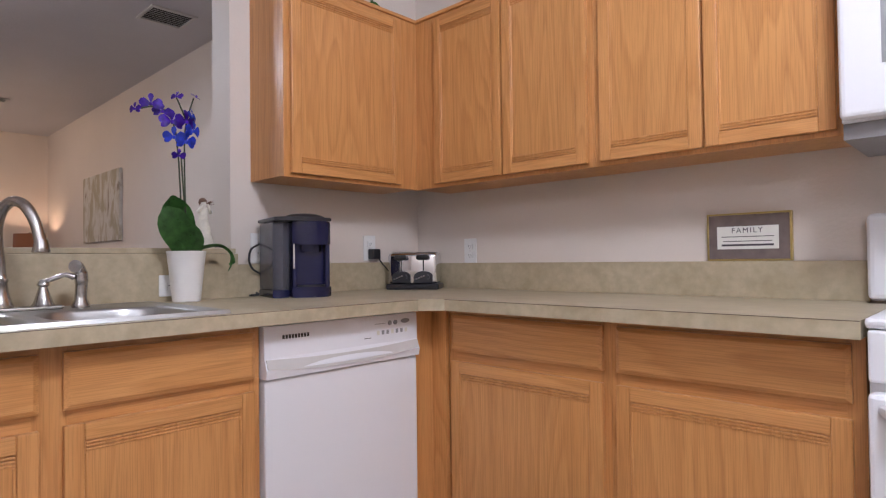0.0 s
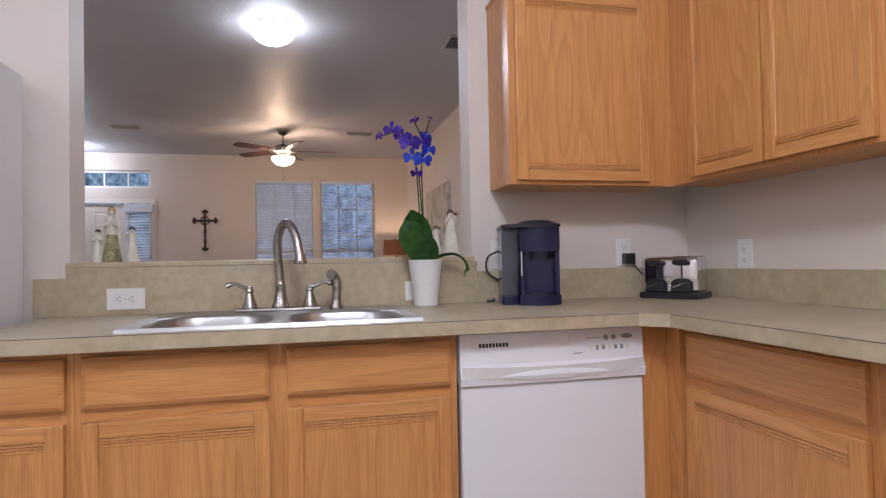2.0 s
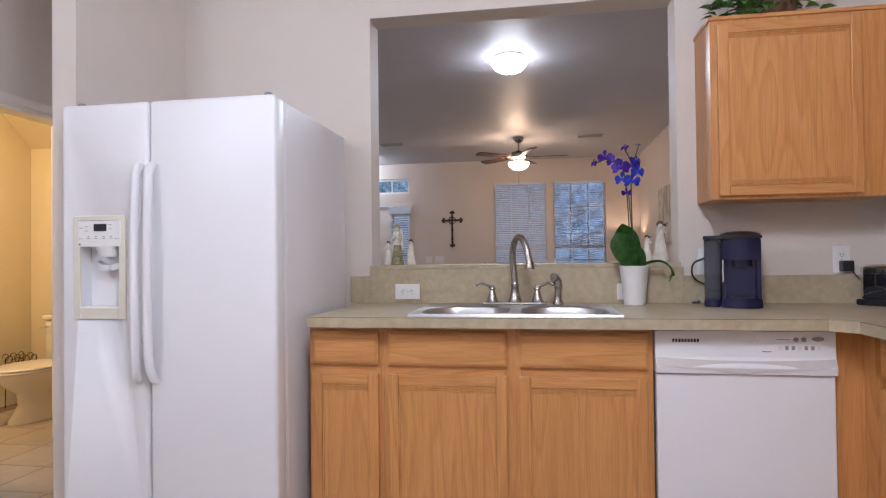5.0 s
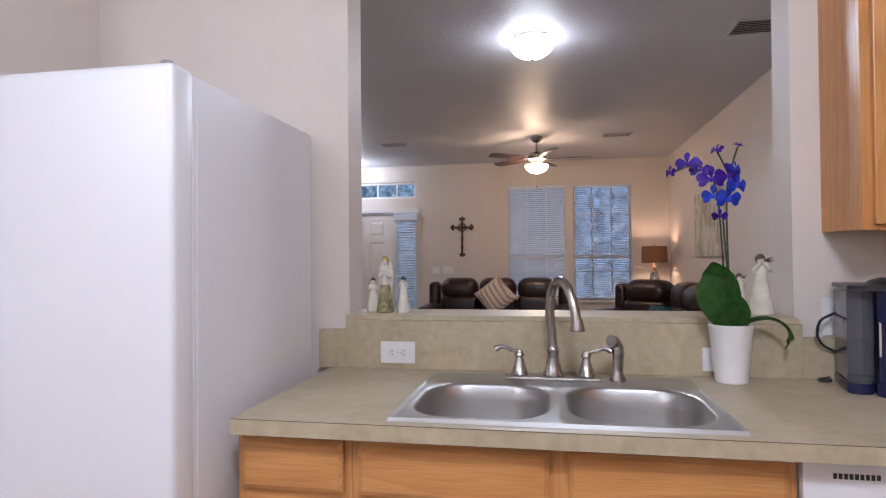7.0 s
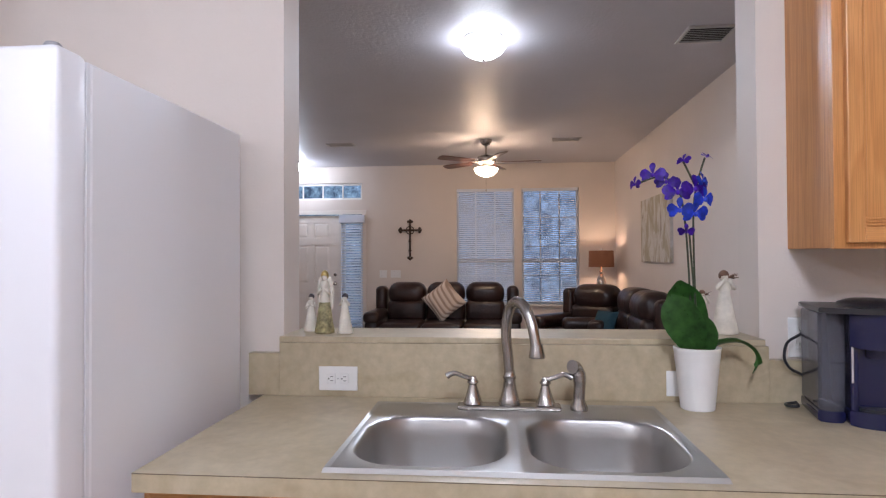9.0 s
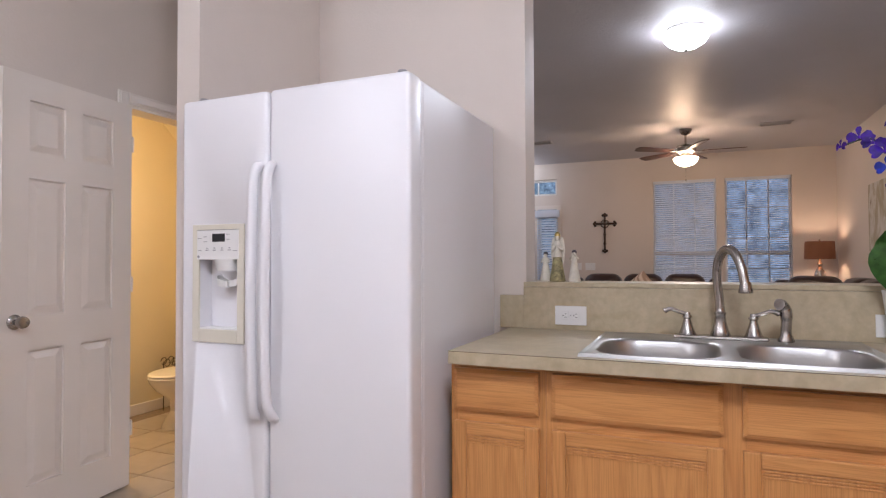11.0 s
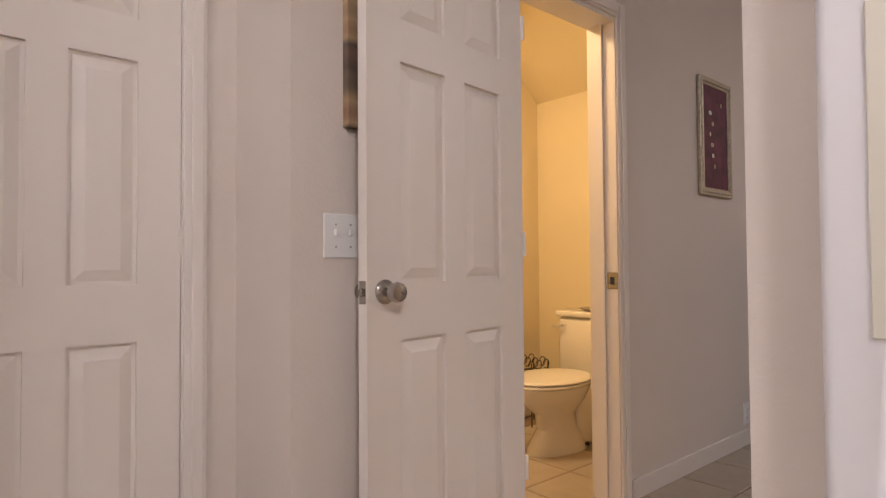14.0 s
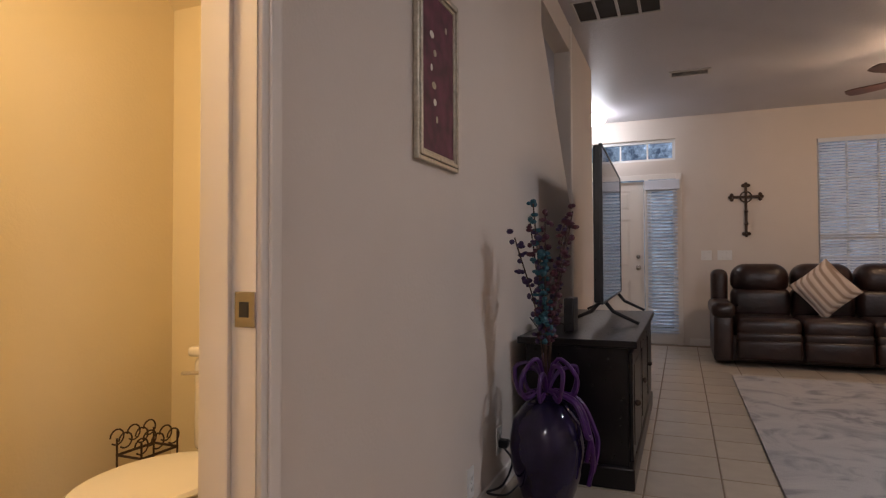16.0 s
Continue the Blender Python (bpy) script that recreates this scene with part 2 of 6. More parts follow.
def part(name, bm, material, parent=None, label="", smooth=False):
    """One mesh from a bmesh in world metres, under a thing or a part."""
    if parent is not None:
        bmesh.ops.translate(bm, verts=bm.verts, vec=-top_of(parent).location)
    bmesh.ops.recalc_face_normals(bm, faces=bm.faces)
    me = bpy.data.meshes.new(name)
    bm.to_mesh(me)
    bm.free()
    me.materials.append(material)
    if smooth:
        for p in me.polygons:
            p.use_smooth = True
        me.set_sharp_from_angle(angle=radians(40))
    ob = new(name, me)
    ob.parent = parent
    if label:
        ob["label"] = label
    return ob


def setting(name, bm, material, label, category, smooth=False):
    return tagged(part(name, bm, material, None, label, smooth), label, category, "", "structure")


def box(bm, x0, x1, y0, y1, z0, z1, bevel=0.0, seg=2):
    m = Matrix.LocRotScale(((x0 + x1) / 2, (y0 + y1) / 2, (z0 + z1) / 2), None, (abs(x1 - x0), abs(y1 - y0), abs(z1 - z0)))
    vs = bmesh.ops.create_cube(bm, size=1.0, matrix=m)["verts"]
    if bevel:
        es = list({e for v in vs for e in v.link_edges})
        bmesh.ops.bevel(bm, geom=es, offset=bevel, segments=seg, affect="EDGES", profile=0.5)
    return bm


def B(x0, x1, y0, y1, z0, z1, bevel=0.0, seg=2):
    return box(bmesh.new(), x0, x1, y0, y1, z0, z1, bevel, seg)


def lathe(profile, place=(0, 0, 0), seg=24, bm=None, sx=1.0, sy=1.0):
    bm = bm or bmesh.new()
    rings = []
    for r, z in profile:
        rings.append([bm.verts.new((place[0] + sx * r * math.cos(2 * math.pi * k / seg), place[1] + sy * r * math.sin(2 * math.pi * k / seg), place[2] + z)) for k in range(seg)])
    for a, b in zip(rings, rings[1:]):
        for k in range(seg):
            bm.faces.new((a[k], a[(k + 1) % seg], b[(k + 1) % seg], b[k]))
    bm.faces.new(rings[0][::-1])
    bm.faces.new(rings[-1])
    return bm


def tube(points, radius, seg=10, bm=None):
    bm = bm or bmesh.new()
    pts = [Vector(p) for p in points]
    rad = radius if isinstance(radius, (list, tuple)) else [radius] * len(pts)
    rings, side = [], None
    for k, p in enumerate(pts):
        d = (pts[min(k + 1, len(pts) - 1)] - pts[max(k - 1, 0)]).normalized()
        if side is None:
            side = d.cross(Vector((0.3, 0.9, 0.2))).normalized()
        side = (side - d * side.dot(d)).normalized()
        up = d.cross(side)
        rings.append([bm.verts.new(p + (side * math.cos(a) + up * math.sin(a)) * rad[k]) for a in (2 * math.pi * q / seg for q in range(seg))])
    for a, b in zip(rings, rings[1:]):
        for k in range(seg):
            bm.faces.new((a[k], a[(k + 1) % seg], b[(k + 1) % seg], b[k]))
    bm.faces.new(rings[0][::-1])
    bm.faces.new(rings[-1])
    return bm


def curve(points, n=10):
    """Smooth points through the given ones."""
    p = [Vector(q) for q in points]
    p = [2 * p[0] - p[1], *p, 2 * p[-1] - p[-2]]
    out = []
    for k in range(1, len(p) - 2):
        for q in range(n):
            t = q / n
            out.append(0.5 * (2 * p[k] + (p[k + 1] - p[k - 1]) * t + (2 * p[k - 1] - 5 * p[k] + 4 * p[k + 1] - p[k + 2]) * t * t + (3 * p[k] - p[k - 1] - 3 * p[k + 1] + p[k + 2]) * t ** 3))
    return out + [p[-2]]


def ball(place, rx, ry, rz, bm=None, u=14, v=10, turn=None):
    bm = bm or bmesh.new()
    m = Matrix.LocRotScale(place, turn, (rx, ry, rz))
    bmesh.ops.create_uvsphere(bm, u_segments=u, v_segments=v, radius=1.0, matrix=m)
    return bm


def prism(outline, axis, a, b, bm=None):
    """A solid from an outline in the plane across an axis, from a to b along it."""
    bm = bm or bmesh.new()
    k = "xyz".index(axis)

    def at(p, w):
        q = list(p)
        q.insert(k, w)
        return bm.verts.new(q)
    lo, hi = [at(p, a) for p in outline], [at(p, b) for p in outline]
    bm.faces.new(lo[::-1])
    bm.faces.new(hi)
    for i in range(len(lo)):
        j = (i + 1) % len(lo)
        bm.faces.new((lo[i], lo[j], hi[j], hi[i]))
    return bm


def turned(bm, place, degrees_z):
    bmesh.ops.rotate(bm, verts=bm.verts, cent=place, matrix=Matrix.Rotation(radians(degrees_z), 3, "Z"))
    return bm


def mapped(bm, m):
    bmesh.ops.transform(bm, matrix=m, verts=bm.verts)
    return bm


def cells(us, vs, filled, axis, a, b):
    """One solid from the filled cells of a grid across an axis, from a to b along it."""
    bm = bmesh.new()
    k = "xyz".index(axis)
    made = {}

    def at(i, j, w):
        if (i, j, w) not in made:
            q = [us[i], vs[j]]
            q.insert(k, w)
            made[i, j, w] = bm.verts.new(q)
        return made[i, j, w]
    full = {(i, j) for i in range(len(us) - 1) for j in range(len(vs) - 1) if filled((us[i] + us[i + 1]) / 2, (vs[j] + vs[j + 1]) / 2)}
    for i, j in sorted(full):
        ring = ((i, j), (i + 1, j), (i + 1, j + 1), (i, j + 1))
        bm.faces.new([at(*p, a) for p in ring][::-1])
        bm.faces.new([at(*p, b) for p in ring])
        for n, (di, dj) in enumerate(((0, -1), (1, 0), (0, 1), (-1, 0))):
            if (i + di, j + dj) not in full:
                p, q = ring[n], ring[(n + 1) % 4]
                bm.faces.new((at(*p, a), at(*q, a), at(*q, b), at(*p, b)))
    return bm


# ---- the shell ----
H = 2.82
WK, WL = -1.93, -2.08          # kitchen and living faces of the sink wall
NY, SY, FX = 2.40, -2.27, -9.32

bm = cells((-1.146, -0.11, 1.38, NY), (0, 1.07, 2.37, H), lambda y, z: not (-0.11 < y < 1.38 and 1.07 < z < 2.37), "x", WL, WK)
setting("wall_pass_through", bm, WALL, "greige textured kitchen wall with a pass-through opening", "wall")
setting("wall_stub", B(WL, -1.165, -1.257, -1.146, 0, H), WALL, "greige end wall beside the refrigerator", "wall")
setting("wall_north", B(-9.44, 2.7, NY, NY + 0.12, 0, H), WALL, "plain greige textured wall", "wall")
setting("wall_east", B(2.6, 2.72, -2.39, NY, 0, H), WALL, "plain greige wall behind the kitchen", "wall")

bm = bmesh.new()
x0, x1 = FX - 0.12, FX
for a in ((x0, x1, 1.85, NY, 0, H), (x0, x1, 0.86, 0.97, 0.62, 2.43), (x0, x1, -0.05, 1.85, 0, 0.62), (x0, x1, -0.05, 1.85, 2.43, H), (x0, x1, -1.56, -0.05, 0, H),
          (x0, x1, -2.90, -1.56, 2.56, H), (x0, x1, -2.90, -1.56, 2.08, 2.29), (x0, x1, -3.6, -2.90, 0, H)):
    box(bm, *a)
setting("wall_west", bm, WALL, "greige living room wall with two windows and the entry door", "wall")

bm = bmesh.new()
y0, y1 = SY - 0.12, SY
for a in ((0.10, 2.6, y0, y1, 0, H), (-1.765, -0.92, y0, y1, 0, H), (-2.41, -1.765, y0, y1, 2.045, H), (-5.95, -2.41, y0, y1, 2.62, H), (-7.11, -5.95, y0, y1, 0, H)):
    box(bm, *a)
prism([(-2.41, 0), (-5.95, 0), (-5.95, 1.40), (-4.97, 2.46), (-4.97, 2.62), (-2.41, 2.62)], "y", y0, y1, bm)
box(bm, -1.04, -0.92, -2.63, y0, 0, H)
box(bm, 0.10, 0.22, -2.63, y0, 0, H)
setting("wall_south", bm, WALL, "greige hall wall with a doorway and a sloped stair opening", "wall")
bm = bmesh.new()
for a in ((-1.04, -0.77, -2.75, -2.63, 0, H), (-0.113, 0.22, -2.75, -2.63, 0, H), (-0.77, -0.113, -2.75, -2.63, 2.035, H)):
    box(bm, *a)
setting("wall_alcove", bm, WALL, "greige wall recessed round a closet door", "wall")
setting("wall_stairwell", B(-9.32, -3.46, -3.6, -3.48, 0, H), WALL, "plain greige stairwell wall", "wall")
setting("wall_bathroom_west", B(-3.46, -3.34, -3.48, y0, 0, H), BATHWALL, "cream bathroom wall behind the toilet tank", "wall")
setting("wall_bathroom_south", B(-3.34, -1.2, -3.60, -3.48, 0, H), BATHWALL, "cream bathroom wall in warm lamplight", "wall")
setting("wall_bathroom_east", B(-1.2, -1.08, -3.60, -2.75, 0, H), BATHWALL, "plain cream bathroom wall", "wall")
setting("closet_back", B(-1.08, 0.22, -3.3, -3.2, 0, H), WALL, "plain closet back wall", "wall")
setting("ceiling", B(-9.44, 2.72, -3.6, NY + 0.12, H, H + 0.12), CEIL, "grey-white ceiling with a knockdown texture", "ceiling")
setting("ceiling_bathroom", prism([(-3.34, 2.09), (-2.65, 2.72), (-1.2, 2.72), (-1.2, 2.80), (-2.7, 2.80), (-3.34, 2.19)], "y", -3.48, y0), BATHWALL, "sloped cream bathroom ceiling", "ceiling")
# stairs behind the sloped wall
stairs = thing("stairs", (-5.9, -2.9, 0), "brown carpeted stairs rising behind the wall", "stairs", kind="structure")
CARPET = mottled("brown_carpet", (0.20, 0.14, 0.11), 0.95, 0.2, 60, 0.5, 300)
for k in range(8):
    part("tread", B(-5.9 + 0.27 * k, -5.9 + 0.27 * (k + 1), -3.47, y0 - 0.005, 0.18 * k, 0.18 * (k + 1), 0.01), CARPET, stairs)

# jamb bead on the pier
setting("trim_corner", B(-6.02, -5.955, SY, SY + 0.006, 0, H, 0.002), TRIM, "pale corner bead on the pier", "trim")

# floor slab, tiles come last
floor = setting("floor", B(-9.44, 2.72, -3.6, NY + 0.12, -0.12, -0.004), GROUT, "beige ceramic tile floor with dark grout", "floor")

# baseboards
def baseboard(name, x0, x1, y0, y1):
    bm = B(x0, x1, y0, y1, 0, 0.085, 0.003)
    setting(name, bm, TRIM, "painted white baseboard", "baseboard")


baseboard("baseboard_hall", -5.95, -2.475, SY, SY + 0.012)
baseboard("baseboard_bump", -1.70, -0.92, SY, SY + 0.012)
baseboard("baseboard_return", -0.92, -0.908, -2.618, SY + 0.012)
baseboard("baseboard_alcove", -0.908, -0.845, -2.63, -2.618)
baseboard("baseboard_alcove_end", -0.035, 0.10, -2.63, -2.618)
baseboard("baseboard_west", FX, FX + 0.012, -1.42, NY)
baseboard("baseboard_north", -9.30, WL, NY - 0.012, NY)
baseboard("baseboard_bath", -3.328, -1.2, -3.48, -3.468)
baseboard("baseboard_tank", -3.34, -3.328, -3.468, y0)
baseboard("baseboard_stub", WL, -1.165, -1.269, -1.257)


# ---- six-panel doors ----
def panel_door(name, label, width, height, knob_at, m, hinges=True, spare_back=True, deadbolt=False):
    """A moulded door: local x from the hinge 0 to the width, z up, the face at y = 0 looking to -y."""
    door = thing(name, (0, 0, 0), label, "door")
    th = 0.035
    bm = B(0.0, width, 0.0125, th - 0.0125, 0.012, height)
    stile, mid = 0.115 * width / 0.66, 0.09
    xs = (0, stile, width / 2 - mid / 2, width / 2 + mid / 2, width - stile, width)
    zs = (0.012, 0.20, 0.80, 0.955, 1.565, 1.68, height - 0.115, height)
    leaf = part("leaf", bm, DOORPAINT, door)
    bm = bmesh.new()
    for ya, yb in ((0.0, 0.0127), (th - 0.0127, th)):
        box(bm, xs[0], xs[1], ya, yb, zs[0], zs[-1])
        box(bm, xs[4], xs[5], ya, yb, zs[0], zs[-1])
        for q in (0, 2, 4, 6):
            box(bm, xs[1], xs[4], ya, yb, zs[q], zs[q + 1])
        for q in (1, 3, 5):
            box(bm, xs[2], xs[3], ya, yb, zs[q], zs[q + 1])
    part("rails", bm, DOORPAINT, door)
    for q in (1, 3, 5):
        for a, b in ((xs[1], xs[2]), (xs[3], xs[4])):
            bm = bmesh.new()
            for y_low, y_high in ((0.0126, 0.002), (th - 0.0126, th - 0.002)):
                o, i = 0.010, 0.040
                lo = [bm.verts.new((x, y_low, z)) for x, z in ((a + o, zs[q] + o), (b - o, zs[q] + o), (b - o, zs[q + 1] - o), (a + o, zs[q + 1] - o))]
                hi = [bm.verts.new((x, y_high, z)) for x, z in ((a + i, zs[q] + i), (b - i, zs[q] + i), (b - i, zs[q + 1] - i), (a + i, zs[q + 1] - i))]
                bm.faces.new(hi)
                bm.faces.new(lo)
                for k in range(4):
                    bm.faces.new((lo[k], lo[(k + 1) % 4], hi[(k + 1) % 4], hi[k]))
            part("panel", bm, DOORPAINT, door)
    kx, kz = knob_at
    prof = [(0.033, 0), (0.033, 0.006), (0.026, 0.012), (0.012, 0.016), (0.012, 0.03), (0.024, 0.036), (0.027, 0.05), (0.024, 0.062), (0.012, 0.067)]
    sides = (1, -1) if spare_back else (1,)
    for s in sides:
        bm = lathe(prof, seg=20)
        mapped(bm, Matrix.Translation((kx, 0 if s == 1 else th, kz)) @ Matrix.Rotation(radians(90 * s), 4, "X"))
        part("knob", bm, NICKEL, door, "brushed nickel door knob", True)
    bm = B(width, width + 0.0015, 0.005, 0.030, kz - 0.03, kz + 0.03)
    box(bm, width, width + 0.012, 0.012, 0.024, kz - 0.01, kz + 0.01, 0.003)
    part("latch", bm, NICKEL, door, "metal latch plate")
    if deadbolt:
        part("deadbolt", mapped(lathe([(0.026, 0), (0.026, 0.01), (0.015, 0.02)], seg=16), Matrix.Translation((kx, 0, kz + 0.14)) @ Matrix.Rotation(radians(90), 4, "X")), NICKEL, door)
    if hinges:
        for z in (0.27, 1.03, 1.78):
            bm = bmesh.new()
            for k in range(5):
                lathe([(0.006, 0), (0.0065, 0.001), (0.0065, 0.015), (0.006, 0.016)], (-0.004, -0.004, z + 0.0165 * k), 10, bm)
            box(bm, -0.003, 0.0, -0.002, 0.02, z, z + 0.083)
            part("hinge", bm, DOORPAINT, door)
    door.matrix_world = m
    return door


def casing(name, x0, x1, top, face, depth, label):
    """Casing round an opening in a wall that looks to +y, with its jambs."""
    bm = bmesh.new()
    w = 0.065
    for a, b in ((x0 - w, x0), (x1, x1 + w)):
        box(bm, a, b, face, face + 0.012, 0, top + w, 0.003)
        box(bm, a + 0.012, b - 0.020 if a < x0 else b - 0.012, face + 0.0115, face + 0.019, 0, top + w - 0.012, 0.003)
    box(bm, x0, x1, face, face + 0.012, top, top + w, 0.003)
    box(bm, x0, x1, face + 0.0115, face + 0.019, top + 0.012, top + w - 0.012, 0.003)
    setting(name, bm, TRIM, label, "door frame")


J = 0.018
# closet door, shut, in its alcove
casing("trim_closet_door", -0.767, -0.116, 2.035, -2.63, 0.12, "painted white door casing")
bm = B(-0.767 - 0.003, -0.764, -2.74, -2.63, 0, 2.05)
box(bm, -0.119, -0.113, -2.74, -2.63, 0, 2.05)
setting("trim_closet_jamb", bm, TRIM, "painted door jamb", "door frame")
panel_door("closet_door", "closed white six-panel closet door with nickel knob", 0.641, 2.031, (0.58, 0.932), pose(-0.762, -2.636, 0, 0, 0, 0) @ Matrix.Diagonal((1, -1, 1, 1)))

# bathroom door, swung open along the hall wall
casing("trim_bathroom_door", -2.402, -1.768, 2.045, SY, 0.12, "painted white door casing of the bathroom")
bm = B(-2.42, -2.398, -2.40, SY + 0.002, 0, 2.045)
box(bm, -1.772, -1.757, -2.40, SY + 0.002, 0, 2.045)
box(bm, -2.398, -1.772, -2.40, SY + 0.002, 2.028, 2.046)
box(bm, -2.398, -2.386, -2.40, -2.325, 0, 2.028, 0.003)
setting("trim_bathroom_jamb", bm, TRIM, "painted door jamb with a stop", "door frame")
panel_door("bathroom_door", "white six-panel bathroom door swung wide open", 0.69, 2.03, (0.63, 0.932), pose(-1.765, -2.235, 0, 0, 0, 6.0) @ Matrix.Diagonal((1, -1, 1, 1)))
strike = thing("strike_plate", (-2.398, -2.30, 0.93), "nickel strike plate on the bathroom door jamb", "strike plate")
part("plate", B(-2.3985, -2.3955, -2.318, -2.268, 0.895, 0.965, 0.002), NICKEL, strike)
part("bolt_hole", B(-2.3957, -2.3945, -2.306, -2.284, 0.915, 0.945), RUBBER, strike)

# entry door with a sidelight
casing_bm = bmesh.new()
for a in ((FX, FX + 0.018, -1.56, -1.49, 0, 2.12), (FX, FX + 0.018, -2.97, -2.90, 0, 2.12), (FX, FX + 0.018, -2.90, -1.56, 2.055, 2.12), (FX - 0.1, FX + 0.01, -1.93, -1.885, 0, 2.055)):
    box(casing_bm, *a, 0.003)
setting("trim_entry", casing_bm, TRIM, "white casing of the entry door and sidelight", "door frame")
panel_door("entry_door", "closed white six-panel entry door with deadbolt", 0.92, 2.04, (0.85, 0.95), pose(FX - 0.03, -2.86, 0, 0, 0, 90), deadbolt=True)


def blind(name, label, x, y0, y1, z0, z1, pitch, slat_w, tilt, group=""):
    """A lowered horizontal blind hanging in front of a window in a wall that looks to +x."""
    ob = thing(name, (x, (y0 + y1) / 2, z0), label, "window blind", group)
    part("headrail", B(x - 0.02, x + 0.025, y0, y1, z1 - 0.05, z1, 0.004), SLAT, ob)
    part("bottom_rail", B(x - 0.014, x + 0.014, y0, y1, z0, z0 + 0.02, 0.004), SLAT, ob)
    n = int((z1 - 0.06 - z0 - 0.02) / pitch)
    me = None
    for k in range(n):
        if me is None:
            bm = prism([(-slat_w / 2, -0.0012), (0, 0.0012), (slat_w / 2, -0.0012), (slat_w / 2, 0.0004), (0, 0.0032), (-slat_w / 2, 0.0004)], "y", 0, 1)
            bmesh.ops.rotate(bm, verts=bm.verts, cent=(0, 0, 0), matrix=Matrix.Rotation(radians(tilt), 3, "Y"))
            bmesh.ops.scale(bm, verts=bm.verts, vec=(1, y1 - y0 - 0.012, 1))
            bmesh.ops.translate(bm, verts=bm.verts, vec=(0, -(y1 - y0 - 0.012) / 2, 0))
            bmesh.ops.recalc_face_normals(bm, faces=bm.faces)
            me = bpy.data.meshes.new("slat")
            bm.to_mesh(me)
            bm.free()
            me.materials.append(SLAT)
        s = new("slat", me)
        s.parent = ob
        s.location = (0, 0, 0.03 + pitch * (k + 0.5))
    for f in (0.15, 0.85):
        y = y0 + (y1 - y0) * f
        part("cord", B(x + slat_w / 2, x + slat_w / 2 + 0.0015, y - 0.001, y + 0.001, z0, z1 - 0.04), SLAT, ob)
    return ob


def window(name, y0, y1, z0, z1, cols, rows, label, meet=None):
    w = thing(name, (FX - 0.08, (y0 + y1) / 2, z0), label, "window", kind="structure")
    bm = bmesh.new()
    f = 0.035
    xa, xb = FX - 0.10, FX - 0.055
    box(bm, xa, xb, y0, y0 + f, z0, z1)
    box(bm, xa, xb, y1 - f, y1, z0, z1)
    box(bm, xa, xb, y0 + f, y1 - f, z0, z0 + f)
    box(bm, xa, xb, y0 + f, y1 - f, z1 - f, z1)
    if meet:
        box(bm, xa, xb, y0 + f, y1 - f, meet - 0.025, meet + 0.025)
    part("window_frame", bm, PLASTIC, w)
    bm = bmesh.new()
    for k in range(1, cols):
        y = y0 + (y1 - y0) * k / cols
        box(bm, xa + 0.012, xb - 0.012, y - 0.01, y + 0.01, z0 + f, z1 - f)
    for k in range(1, rows):
        z = z0 + (z1 - z0) * k / rows
        if not meet or abs(z - meet) > 0.05:
            box(bm, xa + 0.014, xb - 0.014, y0 + f, y1 - f, z - 0.01, z + 0.01)
    part("muntin", bm, PLASTIC, w)
    pane = part("pane", B(xa + 0.02, xa + 0.024, y0 + f, y1 - f, z0 + f, z1 - f), GLASS, w)
    pane.visible_shadow = False
    return w


for nm, a, b in (("window_1", -0.05, 0.86), ("window_2", 0.97, 1.85)):
    w = window(nm, a, b, 0.62, 2.43, 3, 4, "white framed window with muntins", 1.30)
    part("window_sill", B(FX - 0.05, FX + 0.045, a - 0.03, b + 0.03, 0.59, 0.62, 0.004), TRIM, w)
    blind("window_blind", "lowered white horizontal blind in the living room window", FX - 0.018, a + 0.01, b - 0.01, 0.65, 2.43, 0.032, 0.030, 52 if nm == "window_1" else 24, "living room blinds")
window("window_3", -2.88, -1.56, 2.29, 2.56, 4, 1, "narrow transom window over the entry door")
window("window_4", -1.885, -1.56, 0.12, 2.05, 1, 1, "tall narrow sidelight beside the entry door")
setting("trim_sidelight", B(FX - 0.11, FX - 0.02, -1.885, -1.56, 0, 0.12), TRIM, "white panel under the sidelight", "trim")
sb = blind("sidelight_blind", "lowered white blind with a valance over the sidelight", FX + 0.03, -1.90, -1.535, 0.14, 2.02, 0.042, 0.044, 40)
part("valance", B(FX + 0.0, FX + 0.065, -1.92, -1.515, 1.92, 2.04, 0.004), SLAT, sb)
# self-lit sheet in place of a daylit garden
tagged(part("backdrop", B(-13.2, -13.1, -12, 12, -2, 9), GARDEN), "glowing backdrop of dusky garden foliage outside the windows", "backdrop", "", "structure")
tagged(part("ground", B(-60, -9.44, -60, 60, -0.3, -0.15), mottled("lawn", (0.06, 0.08, 0.04), 0.95, 0.3, 4)), "dark lawn outside", "ground", "", "structure")


# ---- kitchen cabinets ----
CT = 0.912                      # counter top
CF, CY = -1.205, 1.765          # counter front edges
DX, DY = -1.262, 1.842          # door faces of the two base runs


